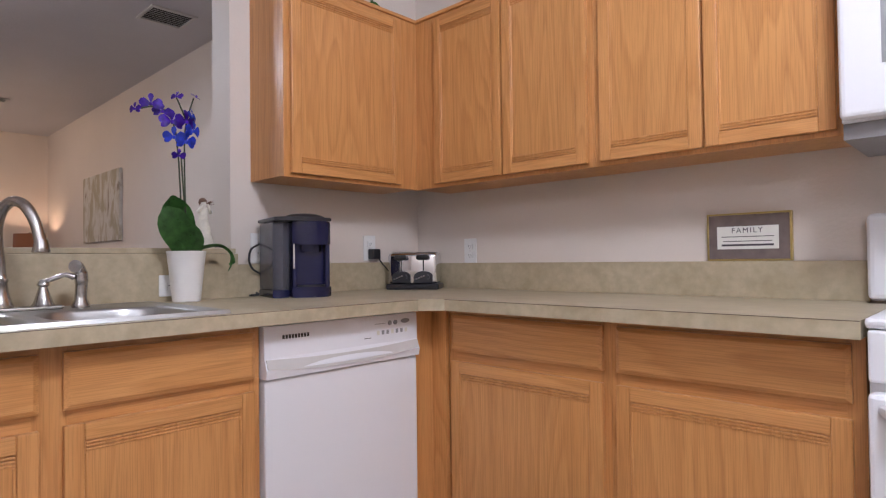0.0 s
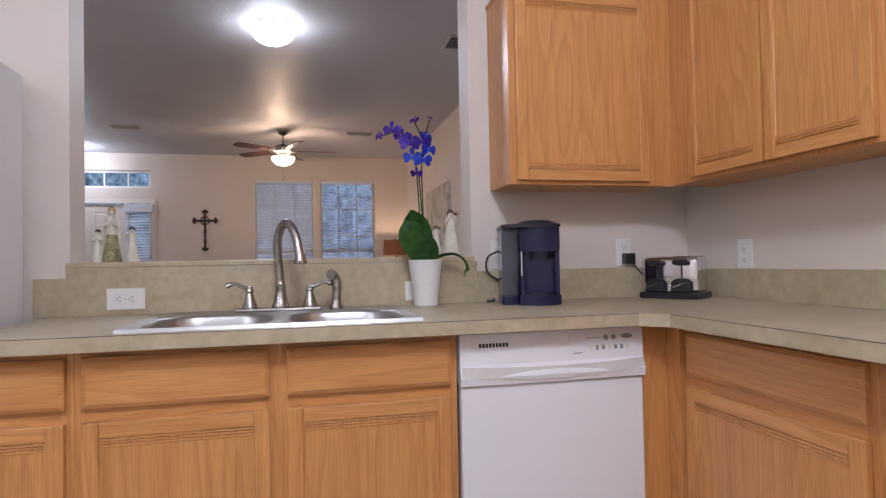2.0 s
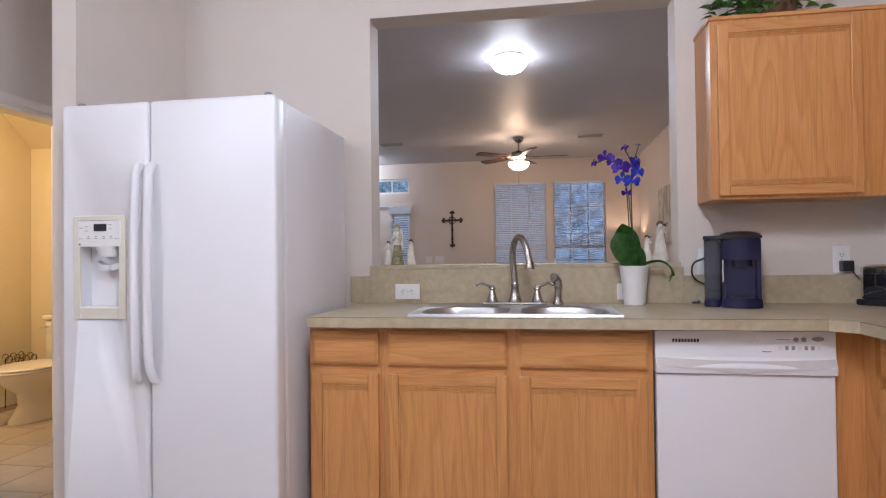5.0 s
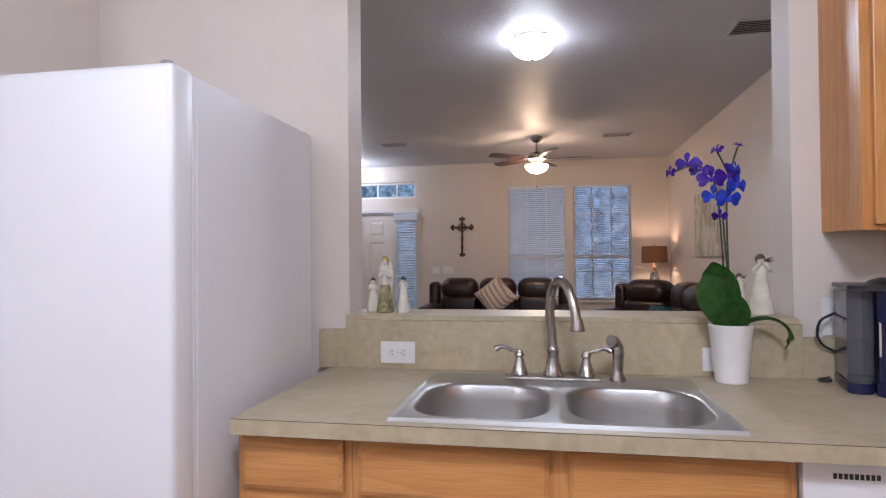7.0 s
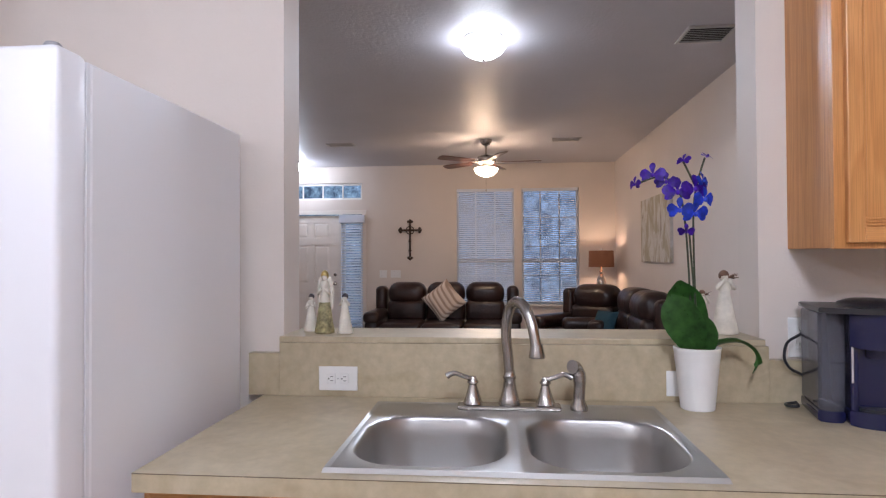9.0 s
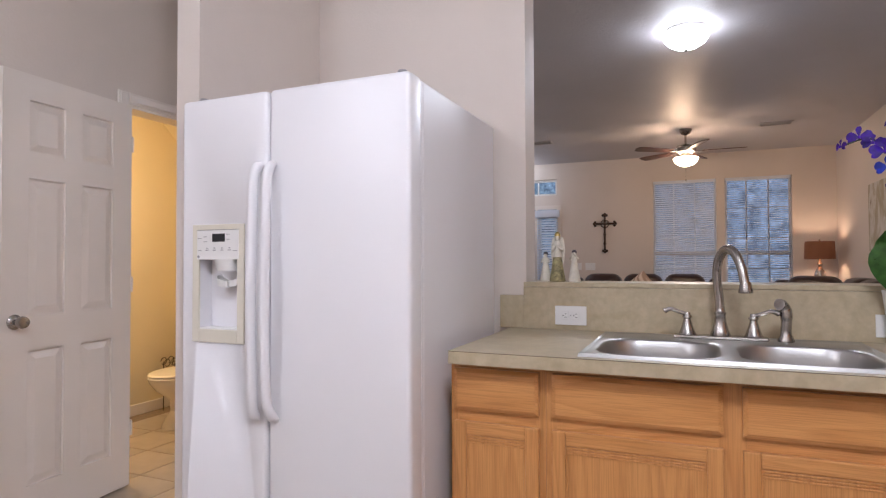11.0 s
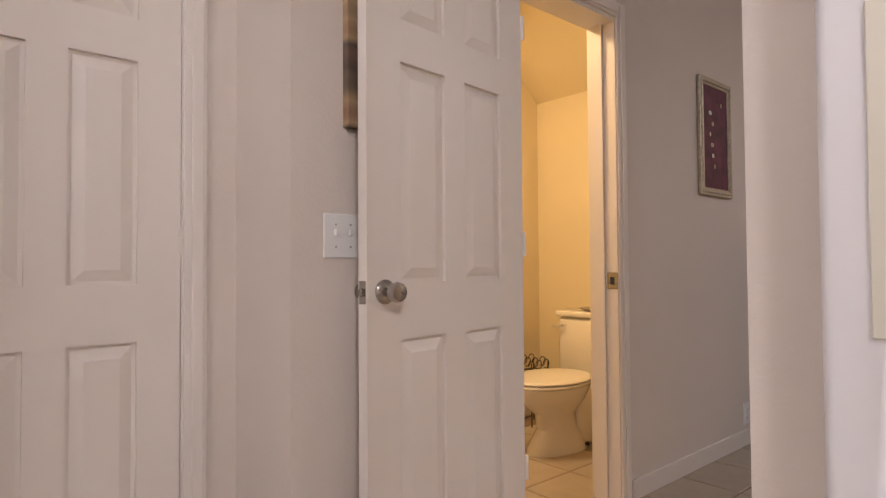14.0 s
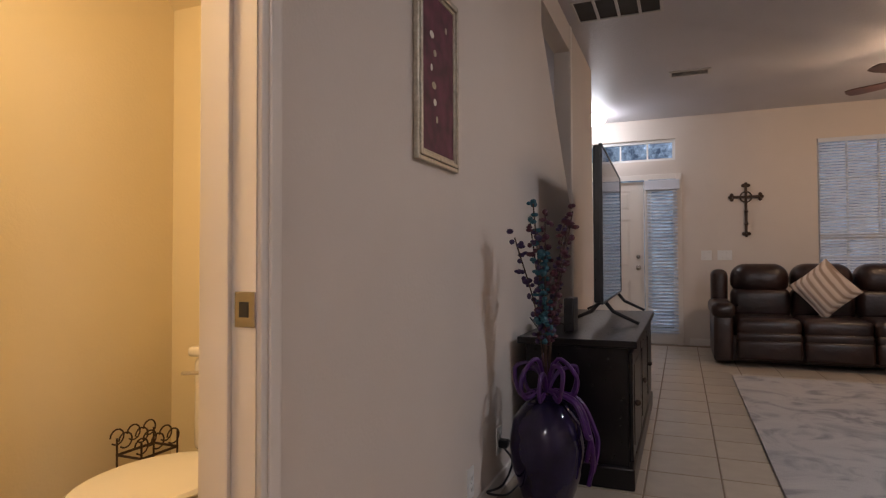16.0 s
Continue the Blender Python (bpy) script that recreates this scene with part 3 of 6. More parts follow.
def slab_front(name, parent, axis, face, a, b, z0, z1, drawer, label=""):
    """A cabinet front: axis 'x' looks to +x and spans y a..b; axis 'y' looks to -y and spans x a..b."""
    t = 0.019

    def fit(bm):
        if axis == "x":
            return mapped(bm, Matrix.Translation((face, 0, 0)))
        return mapped(bm, Matrix(((0, 1, 0, 0), (-1, 0, 0, face), (0, 0, 1, 0), (0, 0, 0, 1))))

    grain_h = OAK_Y if axis == "x" else OAK_X
    if drawer:
        bm = B(-t, -0.006, a, b, z0, z1)
        lo = [(-0.006, a, z0), (-0.006, b, z0), (-0.006, b, z1), (-0.006, a, z1)]
        g = 0.012
        hi = [(0, a + g, z0 + g), (0, b - g, z0 + g), (0, b - g, z1 - g), (0, a + g, z1 - g)]
        lo, hi = [bm.verts.new(v) for v in lo], [bm.verts.new(v) for v in hi]
        bm.faces.new(hi)
        for k in range(4):
            bm.faces.new((lo[k], lo[(k + 1) % 4], hi[(k + 1) % 4], hi[k]))
        return part(name, fit(bm), grain_h, parent, label)
    s = 0.041
    door = part(name, fit(B(-t, -0.0062, a + 0.002, b - 0.002, z0 + 0.002, z1 - 0.002)), OAK_Z, parent, label)
    for ya, yb in ((a, a + s), (b - s, b)):
        part("stile", fit(B(-t, 0, ya, yb, z0, z1, 0.003)), OAK_Z, door)
    for za, zb in ((z0, z0 + s), (z1 - s, z1)):
        part("rail", fit(B(-t, -0.0004, a + s, b - s, za, zb, 0.003)), grain_h, door)
    bm = bmesh.new()
    for k in range(3):
        e = 0.002 + 0.0085 * k
        d = -0.0012 - 0.0013 * k
        for za, zb in ((z0 + s + e, z0 + s + e + 0.006), (z1 - s - e - 0.006, z1 - s - e)):
            box(bm, -0.012, d, a + s + 0.003, b - s - 0.003, za, zb, 0.0015, 1)
    for ya, yb in ((a + s, a + s + 0.007), (b - s - 0.007, b - s)):
        box(bm, -0.012, -0.0032, ya, yb, z0 + s + 0.028, z1 - s - 0.028, 0.0015, 1)
    part("moulding", fit(bm), OAK_Z, door)
    return door


def base_unit(label, axis, face, a, b, back, splits, top=0.868):
    """A base cabinet with drawers over doors. splits: spans of its fronts."""
    ff = face - 0.020 if axis == "x" else face + 0.020
    if axis == "x":
        ob = thing("base_cabinet", (face, (a + b) / 2, 0), label, "cabinet", "base cabinets")
        part("body", B(back, ff - 0.018, a, b, 0.10, top if len(splits) < 2 else 0.68), OAK_Z, ob)
        part("toe_kick", B(back, face - 0.09, a, b, 0.0, 0.10), RUBBER, ob)
        frame_box = lambda p, q, z0, z1: B(ff - 0.018, ff, p, q, z0, z1)
    else:
        ob = thing("base_cabinet", ((a + b) / 2, face, 0), label, "cabinet", "base cabinets")
        part("body", B(a, b, ff + 0.018, back, 0.10, top), OAK_Z, ob)
        part("toe_kick", B(a, b, face + 0.09, back, 0.0, 0.10), RUBBER, ob)
        frame_box = lambda p, q, z0, z1: B(p, q, ff, ff + 0.018, z0, z1)
    edges = [a] + [v for s in splits for v in s] + [b]
    for p, q in zip(edges[::2], edges[1::2]):
        part("frame_stile", frame_box(p - (0.012 if p != a else 0), q + (0.012 if q != b else 0), 0.10, top), OAK_Z, ob)
    for p, q in splits:
        for z0, z1 in ((0.10, 0.135), (0.675, 0.728), (0.838, top)):
            part("frame_rail", frame_box(p + 0.012, q - 0.012, z0, z1), OAK_Y if axis == "x" else OAK_X, ob)
        slab_front("drawer_front", ob, axis, face, p, q, 0.719, 0.850, True)
        slab_front("cabinet_door", ob, axis, face, p, q, 0.125, 0.684, False)
    return ob


base_unit("narrow honey oak base cabinet beside the refrigerator", "x", DX, -0.185, 0.122, WK, [(-0.170, 0.103)])
base_unit("honey oak sink base cabinet with two doors", "x", DX, 0.123, 1.140, WK, [(0.143, 0.606), (0.653, 1.120)])
base_unit("honey oak base cabinet under the long counter", "y", DY, -1.21, -0.565, NY, [(-1.188, -0.586)])
base_unit("honey oak base cabinet beside the stove", "y", DY, -0.564, 0.045, NY, [(-0.543, 0.020)])
corner = thing("corner_filler", (-1.28, 1.80, 0), "plain honey oak corner filler beside the dishwasher", "cabinet")
part("side_panel", B(-1.30, -1.282, 1.752, 1.862, 0.0, 0.868), OAK_Z, corner)
part("front_panel", B(-1.282, -1.211, 1.844, 1.862, 0.0, 0.868), OAK_Z, corner)

# worktop in one L, with the sink cut out
SX0, SX1, SY0, SY1 = -1.80, -1.235, 0.225, 1.035
wt = thing("worktop", (-1.6, 0.9, CT), "beige stone-look laminate worktop with backsplash", "countertop")
z0, z1 = CT - 0.040, CT
c = 0.02
bm = cells((WK + 0.001, SX0 + c, SX1 - c, CF, CF + 0.065, -0.017, 0.05), (-0.165, SY0 + c, SY1 - c, 1.70, CY, 2.312, NY - 0.001),
           lambda x, y: (x < CF and y < CY and not (SX0 + c < x < SX1 - c and SY0 + c < y < SY1 - c)) or (y > CY and (x < -0.017 or y < 2.312)) or (CF < x < CF + 0.065 and 1.70 < y < CY), "z", z0, z1)
for v in bm.verts:
    if abs(v.co.x - CF - 0.065) < 1e-5 and abs(v.co.y - 1.70) < 1e-5:
        v.co.x = CF + 0.002
part("surface", bm, LAMINATE, wt)
dark = part("edge_line", B(CF, CF + 0.0006, -0.165, 1.70, z1 - 0.0022, z1 - 0.0004), mottled("edge_seam", (0.12, 0.09, 0.06), 0.6), wt, "thin dark laminate seam")
part("edge_line", B(CF + 0.065, 0.05, CY - 0.0006, CY, z1 - 0.0022, z1 - 0.0004), bpy.data.materials["edge_seam"], wt, "thin dark laminate seam")
part("backsplash", B(WK + 0.001, WK + 0.036, -0.215, -0.112, CT, 1.047, 0.002), LAMINATE, wt)
part("backsplash", B(WK + 0.001, WK + 0.036, 1.392, NY - 0.02, CT, 1.040, 0.002), LAMINATE, wt)
part("backsplash", B(WK + 0.001, WK + 0.038, -0.112, 1.392, CT, 1.082, 0.002), LAMINATE, wt)
part("backsplash", B(WK + 0.036, -0.017, NY - 0.020, NY - 0.001, CT, 1.032, 0.002), LAMINATE, wt)
ledge = thing("ledge", (-1.99, 0.63, 1.082), "beige laminate ledge of the pass-through", "ledge")
part("ledge_board", B(WL - 0.05, WK + 0.040, -0.112, 1.382, 1.0825, 1.102, 0.003), LAMINATE, ledge)

# upper cabinets
UZ0, UZ1 = 1.372, 2.135


def upper_unit(label, axis, face, a, b, back, doors, z0=UZ0, z1=UZ1):
    if axis == "x":
        ob = thing("wall_cabinet", (face, (a + b) / 2, z0), label, "cabinet", "wall cabinets")
        part("body", B(back, face - 0.039, a, b, z0, z1), OAK_Z, ob)
        fb = lambda p, q, u, v: B(face - 0.039, face - 0.020, p, q, u, v, 0.0015)
        part("crown_edge", B(back, face - 0.012, a - 0.006, b, z1, z1 + 0.018, 0.004), OAK_Y, ob)
    else:
        ob = thing("wall_cabinet", ((a + b) / 2, face, z0), label, "cabinet", "wall cabinets")
        part("body", B(a, b, face + 0.039, back, z0, z1), OAK_Z, ob)
        fb = lambda p, q, u, v: B(p, q, face + 0.020, face + 0.039, u, v, 0.0015)
        part("crown_edge", B(a, b, face + 0.012, back, z1, z1 + 0.018, 0.004), OAK_X, ob)
    part("face_frame", fb(a, b, z0 - 0.003, z1), OAK_Z, ob)
    for p, q in doors:
        slab_front("cabinet_door", ob, axis, face, p, q, z0 + 0.012, z1 - 0.020, False)
    return ob


UX, UY = -1.660, 2.140
upper_unit("honey oak wall cabinet with one door beside the pass-through", "x", UX, 1.466, 2.160, WK + 0.001, [(1.492, 2.048)])
upper_unit("honey oak two-door wall cabinet in the corner", "y", UY, -1.700, -0.772, NY - 0.001, [(-1.553, -1.180), (-1.170, -0.795)])
upper_unit("honey oak two-door wall cabinet beside the microwave", "y", UY, -0.771, -0.022, NY - 0.001, [(-0.746, -0.398), (-0.390, -0.048)])

# ---- dishwasher ----
dw = thing("dishwasher", (-1.27, 1.446, 0), "white built-in dishwasher with a curved handle recess", "dishwasher")
part("tub", B(-1.85, -1.305, 1.150, 1.742, 0.02, 0.860), GREY, dw)
part("kick_plate", B(-1.36, -1.335, 1.150, 1.742, 0.0, 0.11), ENAMEL, dw)
part("door_panel", B(-1.305, -1.262, 1.148, 1.745, 0.115, 0.708, 0.006), ENAMEL, dw, smooth=False)
prof = [(-1.305, 0.712), (-1.252, 0.712), (-1.248, 0.735), (-1.262, 0.770), (-1.264, 0.862), (-1.305, 0.862)]
part("control_panel", prism(prof, "y", 1.146, 1.747), ENAMEL, dw)
bm = bmesh.new()
n = 24
for k in range(n):
    ya, yb = 1.150 + 0.593 * k / n, 1.150 + 0.593 * (k + 1) / n
    f = lambda y: 1 - ((y - 1.4465) / 0.30) ** 2
    za, zb = 0.742 - 0.020 * f(ya), 0.742 - 0.020 * f(yb)
    vs = [bm.verts.new(p) for p in ((-1.2462, ya, za), (-1.2462, yb, zb), (-1.2562, yb, 0.768 - 0.010 * f(yb)), (-1.2562, ya, 0.768 - 0.010 * f(ya)))]
    us = [bm.verts.new(v.co - Vector((0.02, 0, 0))) for v in vs]
    bm.faces.new(vs)
    bm.faces.new(us[::-1])
    for q in range(4):
        bm.faces.new((vs[q], vs[(q + 1) % 4], us[(q + 1) % 4], us[q]))
bmesh.ops.remove_doubles(bm, verts=bm.verts, dist=1e-5)
part("handle_recess", bm, mottled("warm_grey_plastic", (0.60, 0.57, 0.55), 0.4, 0.05, 6), dw, "curved grey-beige grip strip")
for k in range(9):
    part("vent_slot", B(-1.2645, -1.2625, 1.205 + 0.0105 * k, 1.2125 + 0.0105 * k, 0.822, 0.834), RUBBER, dw)
part("keypad", B(-1.2645, -1.2622, 1.490, 1.728, 0.782, 0.852, 0.001), ENAMEL, dw, "pale control keypad")
for k in range(2):
    part("dial", mapped(lathe([(0.008, 0), (0.008, 0.004), (0.006, 0.006)], seg=14), Matrix.Translation((-1.2622, 1.618 + 0.025 * k, 0.835)) @ Matrix.Rotation(radians(90), 4, "Y")), GREY, dw)
part("badge", mapped(lathe([(1, 0), (1, 0.15), (0.9, 0.2)], seg=20), Matrix.Translation((-1.2622, 1.690, 0.837)) @ Matrix.Diagonal((0.01, 0.02, 0.008, 1)) @ Matrix.Rotation(radians(90), 4, "Y")), GREY, dw, "dark oval badge")
for k in range(7):
    part("button", B(-1.2622, -1.2610, 1.562 + 0.021 * k, 1.573 + 0.021 * k, 0.798, 0.812, 0.0005), GREY if k % 3 else CREAM, dw)
part("label_bar", B(-1.2622, -1.2616, 1.508, 1.538, 0.790, 0.792), INK, dw)
part("label_bar", B(-1.2622, -1.2616, 1.553, 1.60, 0.834, 0.836), GREY, dw)

# ---- refrigerator ----
FY0, FY1, FM, FT = -1.137, -0.232, -0.756, 1.752
fr = thing("refrigerator", (-1.5, -0.70, 0), "white side-by-side refrigerator with a water dispenser", "refrigerator")
part("cabinet_body", B(-1.88, -1.175, FY0 + 0.004, FY1 - 0.003, 0.03, FT, 0.006), ENAMEL, fr)
part("gasket", B(-1.175, -1.165, FY0 + 0.006, FY1 - 0.004, 0.10, FT - 0.002), ENAMEL, fr)
part("base_grille", B(-1.20, -1.16, FY0 + 0.01, FY1 - 0.01, 0.02, 0.095), GREY, fr)
part("refrigerator_door", B(-1.165, -1.078, FM + 0.004, FY1, 0.10, FT + 0.008, 0.016, 4), ENAMEL, fr, smooth=True)
DA, DB, DZ0, DZ1 = -1.080, -0.851, 0.912, 1.318
fd = part("freezer_door", B(-1.165, -1.078, FY0, FM - 0.004, 0.10, FT + 0.008, 0.016, 4), ENAMEL, fr, smooth=True)
cutter = part("cutter", B(-1.135, -1.0, DA + 0.028, DB - 0.028, DZ0 + 0.043, 1.200), ENAMEL, fr)
cut = fd.modifiers.new("cut", "BOOLEAN")
cut.object, cut.operation = cutter, "DIFFERENCE"
carved = bpy.data.meshes.new_from_object(fd.evaluated_get(bpy.context.evaluated_depsgraph_get()))
fd.modifiers.clear()
fd.data = carved
bpy.data.objects.remove(cutter)
bm = bmesh.new()
xf = -1.077
for a in ((DA, DA + 0.03, DZ0, DZ1), (DB - 0.03, DB, DZ0, DZ1), (DA + 0.03, DB - 0.03, DZ0, DZ0 + 0.045), (DA + 0.03, DB - 0.03, DZ1 - 0.02, DZ1)):
    box(bm, xf - 0.004, xf + 0.004, a[0], a[1], a[2], a[3], 0.002)
part("dispenser_frame", bm, CREAM, fd, "cream dispenser surround")
bm = B(xf - 0.004, xf + 0.0055, DA + 0.022, DB - 0.022, 1.197, DZ1 - 0.020, 0.002)
part("dispenser_control_panel", bm, PLASTIC, fd)
part("seam", B(xf + 0.0035, xf + 0.0048, DA + 0.022, DB - 0.022, DZ1 - 0.0195, DZ1 - 0.0178), GREY, fd)
part("display", B(xf + 0.005, xf + 0.0065, -0.988, -0.932, 1.258, 1.286), BLACK, fd)
for k in range(4):
    part("dispenser_button", B(xf + 0.005, xf + 0.0062, -1.018 + 0.033 * k, -1.004 + 0.033 * k, 1.228, 1.2305), GREY, fd)
    part("dispenser_button", B(xf + 0.005, xf + 0.0060, -1.015 + 0.033 * k, -1.007 + 0.033 * k, 1.235, 1.238), GREY, fd)
for y, z in ((-1.045, 1.270), (-1.045, 1.228), (-0.888, 1.226), (-1.020, 1.275), (-1.020, 1.258), (-0.918, 1.282), (-0.918, 1.265)):
    part("label_bar", B(xf + 0.005, xf + 0.0060, y - 0.008, y + 0.008, z, z + 0.002), GREY, fd)
part("badge", mapped(lathe([(0.005, 0), (0.005, 0.001)], seg=14), Matrix.Translation((xf + 0.0052, -1.050, 1.207)) @ Matrix.Rotation(radians(90), 4, "Y")), GREY, fd, "small round badge")
part("drip_tray", B(xf - 0.055, xf - 0.002, DA + 0.03, DB - 0.03, DZ0 + 0.043, DZ0 + 0.05, 0.002), PLASTIC, fd)
part("ice_chute", lathe([(0.034, 0), (0.042, 0.02), (0.046, 0.040)], (xf - 0.018, -0.945, 1.158), 24, None, 0.75, 1.0), PLASTIC, fd, "", True)
bm = bmesh.new()
for k in range(16):
    a0, a1 = math.pi * k / 16, math.pi * (k + 1) / 16
    q = [(xf - 0.030 + 0.020 * math.sin(a), -0.943 + 0.054 * math.cos(a), 1.142 - 0.018 * math.sin(a)) for a in (a0, a1)]
    vs = [bm.verts.new(p) for p in (q[0], q[1], (q[1][0], q[1][1], q[1][2] - 0.022), (q[0][0], q[0][1], q[0][2] - 0.022))]
    us = [bm.verts.new((xf - 0.054, v.co.y, v.co.z)) for v in vs]
    bm.faces.new(vs)
    bm.faces.new(us[::-1])
    for n in range(4):
        bm.faces.new((vs[n], vs[(n + 1) % 4], us[(n + 1) % 4], us[n]))
bmesh.ops.remove_doubles(bm, verts=bm.verts, dist=1e-5)
part("paddle", bm, PLASTIC, fd, "curved white dispenser paddle", True)
for y, s in ((FM - 0.028, -1), (FM + 0.026, 1)):
    pts = curve([(-1.078, y, 1.510), (-1.052, y, 1.490), (-1.040, y, 1.42), (-1.030, y, 1.10), (-1.036, y, 0.80), (-1.050, y + s * 0.006, 0.705), (-1.078, y + s * 0.012, 0.672)], 6)
    bm = tube(pts, [0.012] * 3 + [0.0165] * (len(pts) - 6) + [0.012] * 3, 12)
    part("handle", bm, ENAMEL, fr, "white bowed handle", True)
for y in (FY1 - 0.05, FY0 + 0.05):
    part("hinge_cover", lathe([(0.017, 0), (0.017, 0.012), (0.013, 0.018)], (-1.13, y, FT + 0.008), 16), GREY, fr)
for a in (FY0 + 0.06, FY1 - 0.06):
    for x in (-1.80, -1.25):
        part("foot", lathe([(0.02, 0), (0.02, 0.032)], (x, a, 0), 12), RUBBER, fr)


# ---- sink and taps ----
sink = thing("sink", (-1.5, 0.63, CT), "stainless steel double-bowl drop-in sink", "sink")
ZS = CT + 0.006
bowls = [(-1.668, -1.272, 0.252, 0.612), (-1.668, -1.272, 0.652, 1.008)]


def rounded(x0, x1, y0, y1, r, n=9):
    out = []
    for cx, cy, a in ((x1 - r, y1 - r, 0), (x0 + r, y1 - r, 90), (x0 + r, y0 + r, 180), (x1 - r, y0 + r, 270)):
        out += [(cx + r * math.cos(radians(a + 90 * k / n)), cy + r * math.sin(radians(a + 90 * k / n))) for k in range(n + 1)]
    return out


def ring_stack(bm, rings):
    made = [[bm.verts.new(p) for p in r] for r in rings]
    n = len(made[0])
    for a, b in zip(made, made[1:]):
        for k in range(n):
            bm.faces.new((a[k], a[(k + 1) % n], b[(k + 1) % n], b[k]))
    return made


bm = bmesh.new()
for x0, x1, y0, y1 in bowls:
    lv = []
    for inset, z, r in ((0, ZS - 0.001, 0.125), (0.004, ZS - 0.003, 0.123), (0.008, ZS - 0.010, 0.12), (0.014, ZS - 0.05, 0.115), (0.022, CT - 0.12, 0.11), (0.034, CT - 0.150, 0.10), (0.058, CT - 0.168, 0.08), (0.10, CT - 0.175, 0.05)):
        lv.append([(x, y, z) for x, y in rounded(x0 + inset, x1 - inset, y0 + inset, y1 - inset, r)])
    made = ring_stack(bm, lv)
    bm.faces.new(made[-1])
    # deck round the bowl
    mid = 0.634
    oy0, oy1 = (SY0 + 0.012, mid) if y0 < mid else (mid, SY1 - 0.012)
    ox0, ox1 = SX0 + 0.012, SX1 - 0.012
    outer = []
    for x, y in rounded(x0, x1, y0, y1, 0.125):
        dx, dy = x - (x0 + x1) / 2, y - (y0 + y1) / 2
        s = min(((ox1 if dx > 0 else ox0) - (x0 + x1) / 2) / dx if abs(dx) > 1e-6 else 99, ((oy1 if dy > 0 else oy0) - (y0 + y1) / 2) / dy if abs(dy) > 1e-6 else 99)
        outer.append(((x0 + x1) / 2 + dx * s, (y0 + y1) / 2 + dy * s, ZS))
    ov = [bm.verts.new(p) for p in outer]
    n = len(ov)
    for k in range(n):
        bm.faces.new((made[0][k], made[0][(k + 1) % n], ov[(k + 1) % n], ov[k]))
    cs = [(ox0, oy0), (ox1, oy0), (ox1, oy1), (ox0, oy1)]
    for cx, cy in cs:
        near = sorted(ov, key=lambda v: (v.co.x - cx) ** 2 + (v.co.y - cy) ** 2)[:2]
        if (near[0].co - near[1].co).length > 1e-4:
            c = bm.verts.new((cx, cy, ZS))
            bm.faces.new((near[0], near[1], c))
part("bowl", bm, STEEL, sink, smooth=True)
bm = bmesh.new()
o = [(SX0, SY0), (SX1, SY0), (SX1, SY1), (SX0, SY1)]
g = 0.013
i = [(SX0 + g, SY0 + g), (SX1 - g, SY0 + g), (SX1 - g, SY1 - g), (SX0 + g, SY1 - g)]
ring_stack(bm, [[(x, y, CT + 0.0005) for x, y in o], [(x * 0.7 + u * 0.3, y * 0.7 + v * 0.3, CT + 0.0105) for (x, y), (u, v) in zip(o, i)], [(x, y, ZS + 0.0002) for x, y in i]])
part("rim", bm, STEEL, sink, "rolled steel rim", True)
for x0, x1, y0, y1 in bowls:
    part("drain", lathe([(0.045, 0), (0.045, 0.003), (0.03, 0.004), (0.028, 0.001)], ((x0 + x1) / 2, (y0 + y1) / 2, CT - 0.175), 24), NICKEL, sink)

fa = thing("faucet", (-1.755, 0.622, ZS), "brushed nickel gooseneck faucet with two lever handles", "faucet")
part("base_plate", B(-1.785, -1.728, 0.47, 0.765, ZS, ZS + 0.012, 0.005, 3), NICKEL, fa)
prof = [(0.031, 0), (0.032, 0.010), (0.027, 0.022), (0.020, 0.05), (0.017, 0.074), (0.0195, 0.078), (0.0195, 0.084), (0.0160, 0.088), (0.0150, 0.10)]
part("spout_base", lathe(prof, (-1.772, 0.620, ZS + 0.006), 24), NICKEL, fa, "", True)
pts = curve([(-1.772, 0.620, 1.00), (-1.772, 0.617, 1.06), (-1.770, 0.612, 1.11), (-1.766, 0.612, 1.16), (-1.752, 0.621, 1.203), (-1.722, 0.640, 1.226), (-1.688, 0.662, 1.212), (-1.662, 0.680, 1.165), (-1.648, 0.690, 1.105)], 8)
part("spout", tube(pts, [0.0150] * (len(pts) - 12) + [0.0145] * 10 + [0.0150, 0.0160], 18), NICKEL, fa, "", True)
part("nozzle", lathe([(0.0215, 0), (0.0225, 0.004), (0.0195, 0.016), (0.0155, 0.036)], (-1.647, 0.691, 1.082), 20), NICKEL, fa, "flared bell nozzle", True)
for y, s in ((0.514, -1), (0.722, 1)):
    h = part("handle_base", lathe([(0.029, 0), (0.030, 0.006), (0.025, 0.014), (0.018, 0.036), (0.0125, 0.055), (0.0115, 0.060), (0.0165, 0.064), (0.0165, 0.068), (0.012, 0.074), (0.009, 0.082)], (-1.770, y, ZS + 0.006), 20), NICKEL, fa, "", True)
    pts = curve([(-1.770, y - s * 0.010, 0.999), (-1.768, y + s * 0.004, 1.000), (-1.762, y + s * 0.028, 1.008), (-1.756, y + s * 0.050, 1.017), (-1.752, y + s * 0.066, 1.014), (-1.750, y + s * 0.076, 1.008)], 5)
    n = len(pts)
    part("lever", tube(pts, [0.007 + 0.0035 * max(0.0, (k / (n - 1) - 0.6) / 0.4) if 0 < k < n - 1 else 0.006 for k in range(n)], 12), NICKEL, h, "", True)
sp = thing("sink_sprayer", (-1.755, 0.815, ZS), "brushed nickel pull-out side sprayer", "sprayer")
